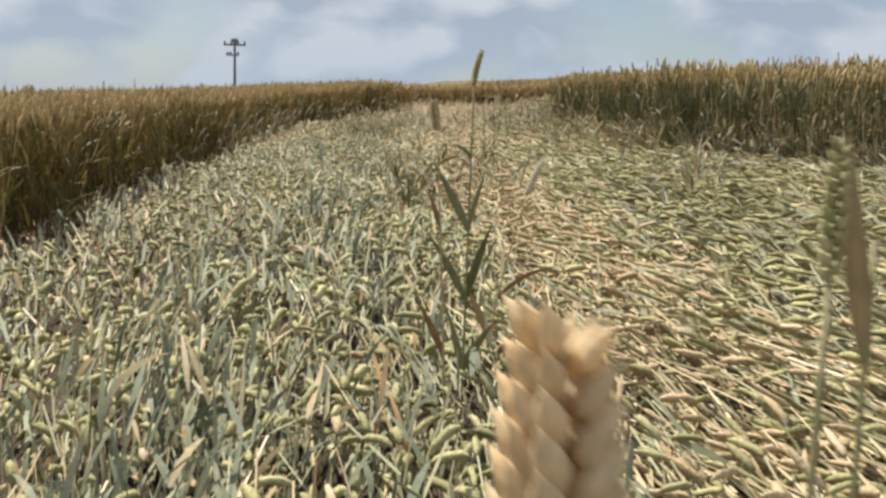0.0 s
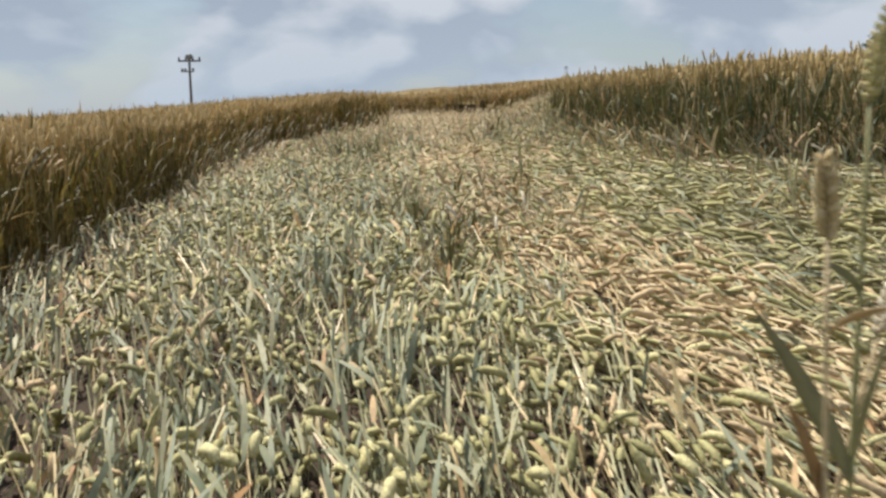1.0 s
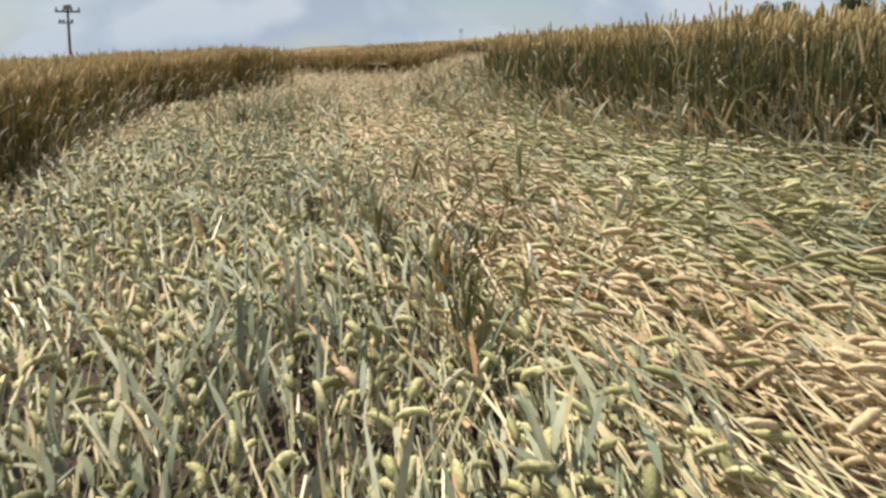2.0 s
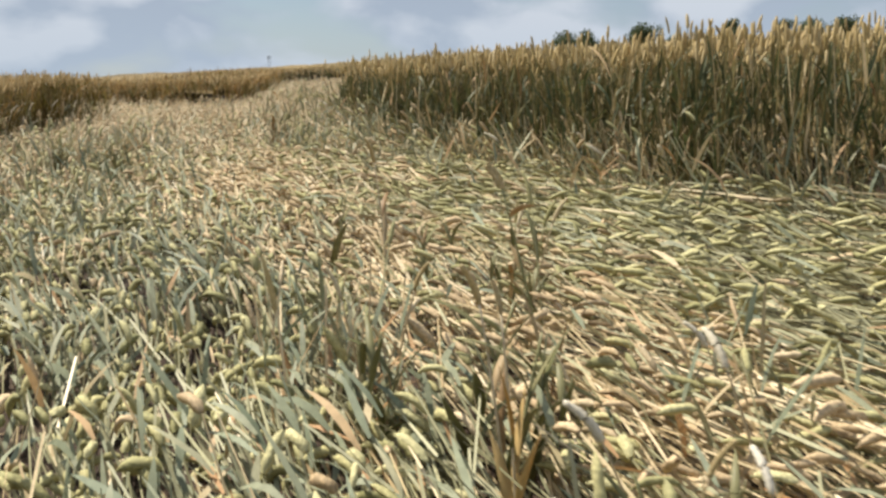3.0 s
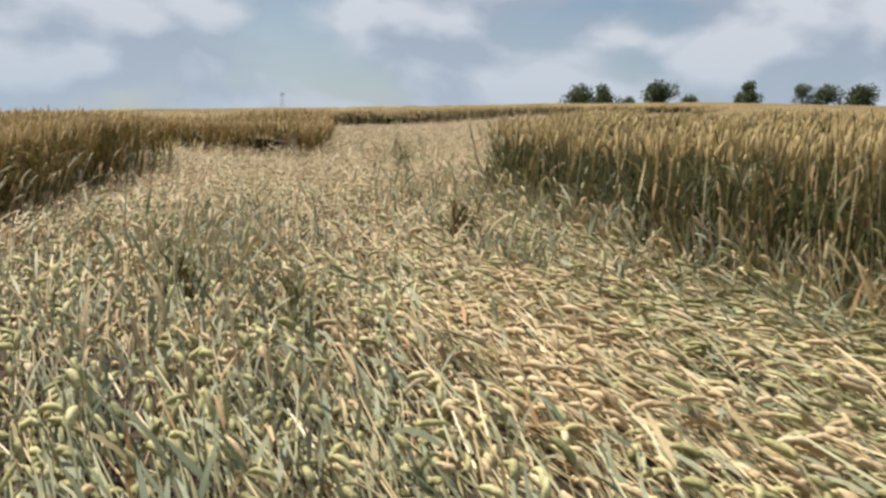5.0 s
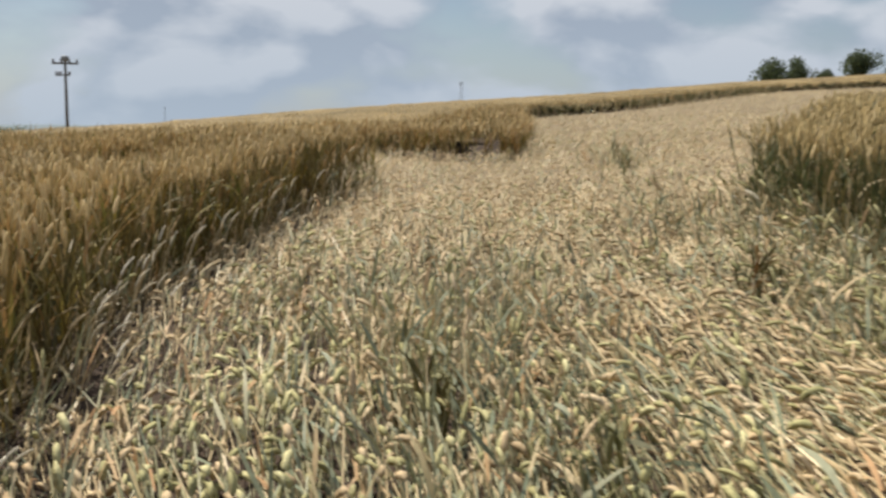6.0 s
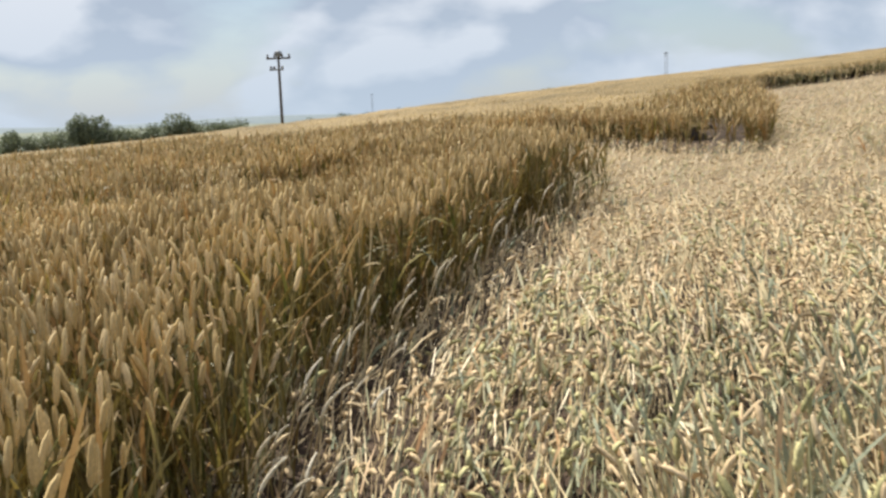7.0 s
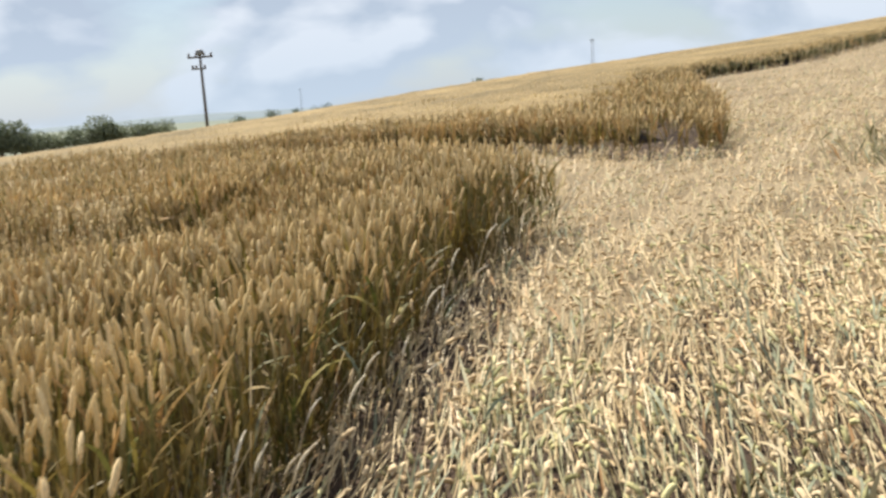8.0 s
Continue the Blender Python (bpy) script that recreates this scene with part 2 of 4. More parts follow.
def strip_shape(profile, fold=0.25):
    s, u, v, quads = [], [], [], []
    for i, (t, w) in enumerate(profile):
        s += [t, t]
        u += [-w, w]
        v += [fold * w * (i % 2), fold * w * (i % 2)]
        if i:
            quads.append((2 * i - 2, 2 * i - 1, 2 * i + 1, 2 * i))
    return np.array(s), np.array(u), np.array(v), np.array(quads)


EAR_NEAR = tube_shape(4, [(0, 0.45), (0.18, 1.12), (0.4, 0.9), (0.62, 1.08), (0.82, 0.72), (1, 0.12)], 0.0, 0.75)
EAR_UPRIGHT = tube_shape(4, [(0, 0.5), (0.2, 1.06), (0.45, 0.98), (0.78, 0.98), (1, 0.42)], 0.0, 0.85)
EAR_MID = tube_shape(3, [(0, 0.5), (0.25, 1.1), (0.75, 1.0), (1, 0.34)], 0.0, 0.95)
EAR_FAR = tube_shape(3, [(0, 0.6), (0.5, 1.08), (1, 0.3)])
STEM_NEAR = strip_shape([(0, 1.1), (0.5, 1.0), (1, 0.8)], 0.5)
STEM_FAR = strip_shape([(0, 1.0), (1, 0.8)])
LEAF_NEAR = strip_shape([(0, 0.45), (0.3, 1.0), (0.6, 0.85), (0.85, 0.45), (1, 0.05)])
LEAF_FAR = strip_shape([(0, 0.6), (0.5, 1.0), (1, 0.1)])


def bent(shape, base, length, width, yaw, pitch, bend, roll=None):
    """Many copies of a shape, each laid along an arc that starts at base, heads off by yaw and pitch and bends down. Returns points and the arcs' ends."""
    s, u, v, quads = shape
    n = len(length)
    bend = np.where(np.abs(bend) < 1e-3, 1e-3, bend)[:, None]
    p = pitch[:, None]
    al = p - bend * s[None]
    fx = (np.sin(p) - np.sin(al)) / bend * length[:, None]
    fz = (np.cos(al) - np.cos(p)) / bend * length[:, None]
    c, d = np.cos(roll if roll is not None else np.zeros(n))[:, None], np.sin(roll if roll is not None else np.zeros(n))[:, None]
    uu, vv = (c * u - d * v) * width[:, None], (d * u + c * v) * width[:, None]
    sy, cy = np.sin(yaw)[:, None], np.cos(yaw)[:, None]
    ahead = fx - np.sin(al) * vv
    pts = np.stack([base[:, :1] + sy * ahead + cy * uu, base[:, 1:2] + cy * ahead - sy * uu, base[:, 2:] + fz + np.cos(al) * vv], -1)
    e = (pitch - bend[:, 0])
    ex = (np.sin(pitch) - np.sin(e)) / bend[:, 0] * length
    ez = (np.cos(e) - np.cos(pitch)) / bend[:, 0] * length
    end = np.stack([base[:, 0] + np.sin(yaw) * ex, base[:, 1] + np.cos(yaw) * ex, base[:, 2] + ez], -1)
    return pts, quads, end, e


class Heap:
    """Gathers many bent pieces and turns them into one mesh."""

    def __init__(self):
        self.points, self.faces, self.slots, self.count = [], [], [], 0

    def add(self, pts, quads, slot):
        n, k, _ = pts.shape
        self.points.append(pts.reshape(-1, 3))
        self.faces.append((quads[None] + (self.count + np.arange(n) * k)[:, None, None]).reshape(-1, 4))
        self.slots.append(np.repeat(np.broadcast_to(slot, (n,)), len(quads)))
        self.count += n * k

    def mesh(self, name, materials, smooth=True):
        pts, faces, slots = np.concatenate(self.points), np.concatenate(self.faces), np.concatenate(self.slots)
        me = bpy.data.meshes.new(name)
        me.vertices.add(len(pts)), me.loops.add(faces.size), me.polygons.add(len(faces))
        me.vertices.foreach_set("co", pts.astype(np.float32).ravel())
        me.loops.foreach_set("vertex_index", faces.astype(np.int32).ravel())
        me.polygons.foreach_set("loop_start", np.arange(0, faces.size, 4, dtype=np.int32))
        me.polygons.foreach_set("material_index", slots.astype(np.int32))
        me.polygons.foreach_set("use_smooth", np.full(len(faces), smooth))
        for m in materials:
            me.materials.append(m)
        me.update(calc_edges=True)
        return me


def crop(name, label, ears, stems, leaves, ear_mats, stem_mats, leaf_mats, category="wheat"):
    top = tagged(new(name), label, category, kind="stuff")
    for part_name, heap, mats in (("ears", ears, ear_mats), ("stems", stems, stem_mats), ("leaves", leaves, leaf_mats)):
        if heap.points:
            ob = new(part_name, heap.mesh(part_name, mats))
            ob.parent = top
            tagged(ob, kind="stuff")
    return top


# ---------------------------------------------------------------- ground
def sheet(name, xs, ys, zs, keep, mats):
    """A grid of quads; xs, ys, zs are 2D arrays, keep says which cells stay."""
    rows, cols = xs.shape
    pts = np.stack([xs, ys, zs], -1).reshape(-1, 3)
    i = np.arange(rows * cols).reshape(rows, cols)
    faces = np.stack([i[:-1, :-1], i[:-1, 1:], i[1:, 1:], i[1:, :-1]], -1).reshape(-1, 4)[keep.ravel()]
    me = bpy.data.meshes.new(name)
    me.from_pydata(pts.tolist(), [], faces.tolist())
    me.polygons.foreach_set("use_smooth", np.ones(len(faces), bool))
    for m in mats:
        me.materials.append(m)
    return new(name, me)


rad = np.concatenate([np.linspace(0.02, 16, 40), np.geomspace(17, 4700, 80)])
ang = np.radians(np.linspace(-180, 180, 181))
A_, R_ = np.meshgrid(-ang, rad)
gx, gy = MID_X + R_ * np.sin(A_), MID_Y + R_ * np.cos(A_)
ground = sheet("ground", gx, gy, terrain(gx, gy), np.ones((len(rad) - 1, len(ang) - 1), bool), [SOIL])
tagged(ground, "sloping brown farm soil with bits of straw", "ground", kind="structure")
# the far land's greens are greyed to hold the distance haze
FIELDS = noise_material("hazed_far_fields", [(0.35, (0.085, 0.105, 0.08)), (0.5, (0.125, 0.145, 0.11)), (0.65, (0.18, 0.185, 0.14))], 0.006, 0.05, 0.9, 0.1)
ground.data.materials.append(FIELDS)
for poly in ground.data.polygons:
    if (poly.center.x - MID_X) ** 2 + (poly.center.y - MID_Y) ** 2 > 190 ** 2:
        poly.material_index = 1

# trodden straw that carpets the far part of the lane
STRAW = noise_material("trodden_straw", [(0.34, (0.09, 0.066, 0.036)), (0.5, (0.19, 0.143, 0.082)), (0.66, (0.29, 0.227, 0.142))], 1.6, 55.0, 0.85, 0.8, 0.02)
px, py = np.meshgrid(np.arange(-5, 24.1, 0.25), np.arange(11, 46.1, 0.25))
pz = terrain(px, py) + 0.045 + 0.012 * RNG.uniform(-1, 1, px.shape) - 0.05 * np.clip((14.2 + 1.2 * waves(px, py, 0.8, 81) - py) / 1.4, 0, 1) - 0.05 * np.clip(1 - edge_distance(px, py) / 0.3, 0, 1)
mx, my = (px[:-1, :-1] + px[1:, 1:]) / 2, (py[:-1, :-1] + py[1:, 1:]) / 2
carpet = sheet("trodden_straw", px, py, pz, (edge_distance(mx, my) > -0.1) & (my > 11.2), [STRAW])
tagged(carpet, "pale tan trodden straw carpeting the lane where the lanes meet", "straw", kind="stuff")

# the unbroken top of the standing crop, seen from afar as one surface
cx, cy = np.meshgrid(np.arange(-32, 48.1, 0.4), np.arange(-9, 62.1, 0.4))
lift = np.clip((line_distance(cx, cy, (-1.1, 7.5), (-1.25, 9.6)) - 11) / 8, 0, 1)
cz = terrain(cx, cy) + 0.41 + 0.05 * np.clip((15.0 - cy - cx) / 2, 0, 1) * (cx < -1.5) + 0.02 * lift + 0.035 * waves(cx, cy, 3.0, 1) + 0.03 * RNG.uniform(-1, 1, cx.shape)
cz -= np.maximum(dip(cx, cy), dip(cx, cy - 0.3)) * 1.1
inner = np.where(cy > 16.4, 1.2, 1.75)
cz -= 0.38 * np.clip((inner + edge_distance(cx, cy)) / 0.8, 0, 1)
mx, my = (cx[:-1, :-1] + cx[1:, 1:]) / 2, (cy[:-1, :-1] + cy[1:, 1:]) / 2
near_canopy = sheet("standing_wheat_top", cx, cy, cz, edge_distance(mx, my) < np.where(my > 16.6, -0.85, -1.0), [CANOPY])
tagged(near_canopy, "dense golden-brown surface of a standing wheat crop", "wheat", kind="stuff")
fx_, fy_ = np.meshgrid(np.arange(-180, 230.1, 3.0), np.arange(-60, 300.1, 3.0))
fz_ = terrain(fx_, fy_) + 0.45 + 0.05 * RNG.uniform(-1, 1, fx_.shape)
mx, my = (fx_[:-1, :-1] + fx_[1:, 1:]) / 2, (fy_[:-1, :-1] + fy_[1:, 1:]) / 2
far_canopy = sheet("far_wheat_field", fx_, fy_, fz_, ~((mx > -31) & (mx < 46) & (my > -8) & (my < 61)), [CANOPY])
tagged(far_canopy, "distant ripe wheat field over the brow of the hill", "wheat", kind="stuff")


# ---------------------------------------------------------------- standing wheat
def standing(x, y, ears, stems, leaves, detail, tall=0.62, n_leaf=3, green=0.5, low=0.0, dry=0.06, ripe=0.0):
    """Upright stalks at the places given. detail 2: finest pieces; 0: coarsest. low: the share of the stalk that is left away at its foot; ripe: the share of dry leaves on its upper half."""
    n = len(x)
    z = terrain(x, y)
    h = tall * (1 + RNG.normal(0, 0.045, n) + 0.07 * (RNG.uniform(size=n) < 0.03)) * (1 + 0.04 * waves(x, y, 2.2, 3)) - 0.075 - dip(x, y)
    yaw = RNG.uniform(0, 6.283, n)
    pitch = np.radians(90 - np.abs(RNG.normal(0, 6, n)))
    bend = RNG.normal(0.06, 0.12, n)
    base = np.stack([x, y, z + low * h], -1)
    shape = STEM_NEAR if detail == 2 else STEM_FAR
    thick = (0.0026, 0.0032, 0.004)[2 - detail]
    pts, quads, end, e = bent(shape, base, h * (1 - low), np.full(n, thick), yaw, pitch, bend, RNG.uniform(0, 3.1, n))
    stems.add(pts, quads, (RNG.uniform(size=n) > green).astype(int))
    size = (1.0, 1.0, 1.15)[2 - detail]
    shape = (EAR_UPRIGHT, EAR_MID, EAR_FAR)[2 - detail]
    slim = (0.82, 0.84, 0.95)[2 - detail]
    pts, quads, _, _ = bent(shape, end, RNG.uniform(0.05, 0.082, n) * size, RNG.uniform(0.007, 0.0094, n) * size * slim, yaw + RNG.normal(0, 0.5, n), e, np.abs(RNG.normal(0.08, 0.2, n)), RNG.uniform(0, 3.1, n))
    ears.add(pts, quads, 0)
    for q in range(n_leaf):
        f = RNG.uniform(0.02, 0.78, n) if detail == 2 else RNG.uniform(0.2, 0.78, n)
        at = base + (end - base) * f[:, None]
        pts, quads, _, _ = bent(LEAF_NEAR if detail == 2 else LEAF_FAR, at, RNG.uniform(0.12, 0.25, n), (RNG.uniform(0.0035, 0.007, n) if detail == 2 else RNG.uniform(0.0048, 0.009, n)) * size, RNG.uniform(0, 6.283, n), np.radians(RNG.uniform(64, 88, n)), RNG.uniform(0.0, 1.0, n) ** 2 * 1.7, RNG.uniform(-0.8, 0.8, n))
        leaves.add(pts, quads, (RNG.uniform(size=n) < dry + ripe * (f > 0.6)).astype(int))


def stand(name, label, box, leaf, zones, green, near_line, keep, tall=0.62, ear=EAR_GOLD, dry=0.06):
    """One block of standing crop. zones: (depth from, depth to, range from, range to, density, detail, leaves a plant, low)."""
    heaps = Heap(), Heap(), Heap()
    for d0, d1, r0, r1, density, detail, n_leaf, low in zones:
        x, y = scatter(*box, density)
        e = -edge_distance(x, y) + 0.05 + 0.05 * waves(x, y, 0.8, 5) + RNG.normal(0, 0.03, len(x))
        r = line_distance(x, y, *near_line)
        ok = (e > d0) & (e < d1) & (r >= r0) & (r < r1) & keep(x, y)
        # thin spots
        ok &= RNG.uniform(size=len(x)) < np.maximum(0.85 + 0.4 * waves(x, y, 1.6, 9), 0.6) * (1 if n_leaf < 3 else np.clip(1.0 + 0.6 * waves(x, y, 0.28, 15), 0.35, 1))
        # inner olive stalks carry more dry leaf, which lightens the gaps between ears
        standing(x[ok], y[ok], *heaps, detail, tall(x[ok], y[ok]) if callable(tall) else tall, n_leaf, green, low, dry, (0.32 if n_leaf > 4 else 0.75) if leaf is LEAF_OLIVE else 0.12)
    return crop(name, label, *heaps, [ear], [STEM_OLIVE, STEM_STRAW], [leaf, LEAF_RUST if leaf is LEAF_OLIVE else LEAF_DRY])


WAY = ((0.0, 0.0), (-1.2, 9.3))
LATE = ((-1.1, 7.5), (-1.25, 9.6))
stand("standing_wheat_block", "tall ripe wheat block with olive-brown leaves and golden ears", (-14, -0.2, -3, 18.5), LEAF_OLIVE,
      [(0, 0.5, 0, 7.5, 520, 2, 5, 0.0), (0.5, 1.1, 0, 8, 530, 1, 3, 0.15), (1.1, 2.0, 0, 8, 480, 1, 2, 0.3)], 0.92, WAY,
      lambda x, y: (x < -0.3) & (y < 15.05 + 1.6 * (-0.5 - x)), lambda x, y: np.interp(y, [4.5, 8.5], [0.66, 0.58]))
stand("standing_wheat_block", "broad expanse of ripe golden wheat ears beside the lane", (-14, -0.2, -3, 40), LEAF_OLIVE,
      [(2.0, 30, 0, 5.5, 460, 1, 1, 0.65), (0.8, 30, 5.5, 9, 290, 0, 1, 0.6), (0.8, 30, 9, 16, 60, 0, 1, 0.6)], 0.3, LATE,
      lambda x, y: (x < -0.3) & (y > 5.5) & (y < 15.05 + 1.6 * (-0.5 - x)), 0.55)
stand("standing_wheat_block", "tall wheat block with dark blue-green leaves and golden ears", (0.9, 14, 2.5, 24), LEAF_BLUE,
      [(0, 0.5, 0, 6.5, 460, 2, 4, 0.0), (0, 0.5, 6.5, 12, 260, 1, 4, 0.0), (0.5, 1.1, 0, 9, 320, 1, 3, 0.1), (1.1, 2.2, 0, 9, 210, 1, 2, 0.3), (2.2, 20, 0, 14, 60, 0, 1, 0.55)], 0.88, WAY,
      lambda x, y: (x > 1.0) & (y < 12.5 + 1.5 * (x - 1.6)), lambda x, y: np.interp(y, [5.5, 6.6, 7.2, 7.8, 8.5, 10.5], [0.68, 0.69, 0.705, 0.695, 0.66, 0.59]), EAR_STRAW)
# raised dry share brightens the leaves here, in place of a lit leaf colour
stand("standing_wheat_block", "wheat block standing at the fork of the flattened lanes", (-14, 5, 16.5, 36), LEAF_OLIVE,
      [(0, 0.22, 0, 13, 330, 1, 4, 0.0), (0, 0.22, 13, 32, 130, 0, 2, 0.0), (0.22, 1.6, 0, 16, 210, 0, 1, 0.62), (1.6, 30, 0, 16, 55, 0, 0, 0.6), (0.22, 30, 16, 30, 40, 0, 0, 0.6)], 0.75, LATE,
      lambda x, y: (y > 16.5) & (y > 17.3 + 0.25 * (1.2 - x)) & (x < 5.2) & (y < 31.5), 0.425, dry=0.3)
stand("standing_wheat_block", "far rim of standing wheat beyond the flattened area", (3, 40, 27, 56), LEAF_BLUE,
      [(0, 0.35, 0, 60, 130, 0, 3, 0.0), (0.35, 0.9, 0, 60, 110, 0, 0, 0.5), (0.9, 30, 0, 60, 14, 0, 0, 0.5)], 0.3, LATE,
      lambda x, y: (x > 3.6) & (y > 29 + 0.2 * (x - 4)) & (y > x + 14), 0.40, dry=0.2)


stand("standing_wheat_block", "ripe golden wheat standing round the open end of the lane", (-12, 13, -8, 6.5), LEAF_OLIVE,
      [(0, 0.5, 0, 9, 150, 0, 3, 0.0), (0.5, 1.9, 0, 9, 70, 0, 2, 0.3), (1.9, 30, 0, 14, 12, 0, 0, 0.8)], 0.4, WAY,
      lambda x, y: ((x < -0.6) & (y < -1.9)) | ((x < -3.9) & (y < 5.6)) | ((x > 0.3) & (y < 4.6 - 0.7 * (x > 4.6))) | ((x > -0.7) & (x < 0.4) & (y < -3)), 0.58)


stand("standing_wheat_block", "leafy olive wheat round a hollow in the crop", (-5.2, -1.4, 13.4, 16.6), LEAF_OLIVE, [(0.3, 30, 0, 12, 260, 1, 3, 0.0)], 0.8, LATE,
      lambda x, y: (line_distance(x, y, *HOLLOW) < 0.4) & (dip(x, y) < 0.1), 0.55)


# half-fallen stalks that lean out of the crop's rim over the lane
def half_fallen(name, label, x, y, yaw, pitch, h, dry_share=0.6, ear_share=0.55, broad=1.0):
    ears, stems, leaves = heaps = Heap(), Heap(), Heap()
    n = len(x)
    base = np.stack([x, y, terrain(x, y) + 0.02], -1)
    pts, quads, end, tip = bent(STEM_NEAR, base, h, np.full(n, 0.0024), yaw, pitch, RNG.uniform(0, 0.35, n), RNG.uniform(0, 3.1, n))
    dry = (RNG.uniform(size=n) < dry_share).astype(int)
    stems.add(pts, quads, dry)
    eared = RNG.uniform(size=n) < ear_share
    pts, quads, _, _ = bent(EAR_NEAR, end, RNG.uniform(0.045, 0.075, n), RNG.uniform(0.006, 0.009, n), yaw + RNG.normal(0, 0.4, n), tip, np.abs(RNG.normal(0.3, 0.35, n)), RNG.uniform(0, 3.1, n))
    ears.add(pts[eared], quads, dry[eared])
    for q in range(1 if broad < 1 else 2):
        at = base + (end - base) * RNG.uniform(0.1, 0.8, n)[:, None]
        pts, quads, _, _ = bent(LEAF_NEAR, at, RNG.uniform(0.09, 0.2, n), RNG.uniform(0.004, 0.0085, n) * broad, RNG.uniform(0, 6.283, n), np.radians(RNG.uniform(45, 85, n)), RNG.uniform(0.0, 1.0, n), RNG.uniform(-0.9, 0.9, n))
        leaves.add(pts, quads, (RNG.uniform(size=n) < 0.55 * dry_share).astype(int))
    return crop(name, label, *heaps, [EAR_PALE, EAR_TAN], [STEM_GREEN, STEM_STRAW], [LEAF_GREY, LEAF_DRY])


def leaning(name, label, box, density, reach, out_yaw, keep, steep=60, tall=(0.16, 0.36), dry=0.6, ears=0.55, broad=1.0):
    x, y = scatter(*box, density)
    e = edge_distance(x, y)
    ok = keep(x, y) & (e > -0.12) & (RNG.uniform(size=len(x)) < np.exp(-np.maximum(e, 0) / reach)) & (e < 3 * reach)
    x, y, e = x[ok], y[ok], e[ok]
    n = len(x)
    pitch = np.radians(np.clip(RNG.normal(steep, 14, n) - 40 * e, 20, 88))
    return half_fallen(name, label, x, y, np.radians(out_yaw) + RNG.normal(0, 0.8, n), pitch, RNG.uniform(*tall, n) * np.exp(-0.6 * np.maximum(e, 0)), dry, ears, broad)


def tuft(x0, y0, length, wide, heading, count, tall, label):
    """A strip of shoots that have risen again from the flattened crop."""
    u, v = RNG.normal(0, length / 2, count), RNG.normal(0, wide / 2, count)
    c, d = math.cos(radians(heading)), math.sin(radians(heading))
    x, y = x0 + u * d + v * c, y0 + u * c - v * d
    return half_fallen("risen_wheat", label, x, y, RNG.uniform(-0.9, 0.9, count), np.radians(RNG.uniform(42, 85, count)), tall * RNG.uniform(0.45, 1.0, count), 0.5, 0.3, 0.8)


leaning("half_fallen_wheat", "half-fallen pale wheat stalks leaning out of the crop's foot", (0.3, 3.6, 4.6, 12.5), 230, 0.24, -60, lambda x, y: x > 0.5, 54, (0.2, 0.42), 0.35, 0.35, 0.9)
leaning("straw_fringe", "thin upright tan straw stalks bared at the crop's foot", (0.3, 3.6, 4.6, 12.5), 600, 0.05, -60, lambda x, y: x > 0.5, 82, (0.12, 0.34), 0.95, 0.06, 0.7)
leaning("half_fallen_wheat", "half-fallen bleached wheat stalks along the shaded rim", (-2.3, -0.2, 3, 15), 110, 0.12, 80, lambda x, y: (x < -0.2) & (y > 7.5 + 1.5 * waves(x, y, 2.0, 91)), 76, (0.16, 0.34), 0.7, 0.5, 0.7)
GREY_SHOOTS = "grey-green wheat shoots half risen from the flattened lane"
for spot in ((-0.78, 8.9, 1.4, 0.45, 8, 130, 0.3), (-0.45, 10.2, 1.2, 0.45, 12, 120, 0.25), (-0.75, 7.7, 0.7, 0.4, 0, 60, 0.2), (0.75, 10.2, 1.3, 0.55, 0, 150, 0.24), (0.95, 9.0, 0.9, 0.4, -10, 70, 0.2), (0.3, 11.6, 1.0, 0.5, 10, 60, 0.22), (-0.9, 5.3, 1.2, 0.5, 5, 60, 0.17), (-0.75, 3.6, 1.3, 0.6, 0, 60, 0.17),
             (-0.8, 9.8, 0.35, 0.3, 0, 110, 0.36), (-0.5, 10.25, 0.3, 0.3, 0, 70, 0.32), (0.92, 11.75, 0.4, 0.3, 0, 90, 0.4), (1.95, 15.9, 0.5, 0.4, 0, 90, 0.4), (1.31, 5.03, 0.2, 0.16, 0, 40, 0.32), (-0.29, 5.37, 0.2, 0.14, 0, 36, 0.32),
             (0.31, 4.88, 0.2, 0.14, 0, 30, 0.28), (0.52, 9.66, 0.2, 0.14, 0, 26, 0.36), (-0.14, 4.3, 0.2, 0.2, 0, 18, 0.3)):
    tuft(*spot, GREY_SHOOTS)


# ---------------------------------------------------------------- flattened wheat
def lay_angle(x, y):
    """Heading in which the laid stalks point, clockwise from ahead."""
    across = np.clip((x + 0.3) / 1.6, 0.2, 1)
    near = np.interp(y, [0, 5, 9, 13, 18], [-26, -24, -20, 0, 25])
    aside = -14 * np.clip((-x - 0.2) / 1.0, 0, 1) * np.interp(y, [7, 10], [1, 0]) + 10 * np.clip((y - 9.5) / 1.5, 0, 1)
    return np.radians(near * across + aside + 9 * waves(x, y, 1.5, 21) + 5 * waves(x, y, 0.5, 22))


def dryness(x, y):
    """Share of tan, trodden stalks: high along the trodden line and in the far part."""
    trail = np.interp(y, [0, 2, 3.8, 4.6, 6.5, 8, 10.5, 12], [0.75, 0.62, 0.5, 0.28, 0.12, 0.02, -0.03, 0.2])
    a = np.exp(-((x - trail) / np.interp(y, [0, 6, 9, 11, 13], [0.32, 0.36, 0.58, 0.8, 1.3])) ** 2)
    far = np.interp(y, [7, 9.5, 13], [0.05, 0.5, 0.92])
    return np.clip(np.maximum(np.interp(y, [0.5, 4], [0.6, 0.85]) * a, far) + 0.18 * waves(x, y, 1.1, 31), 0.04, 0.95)


def layer(x, y):
    return 0.08 + 0.03 * waves(x, y, 0.9, 41) + 0.036 * waves(x, y, 0.2, 42)


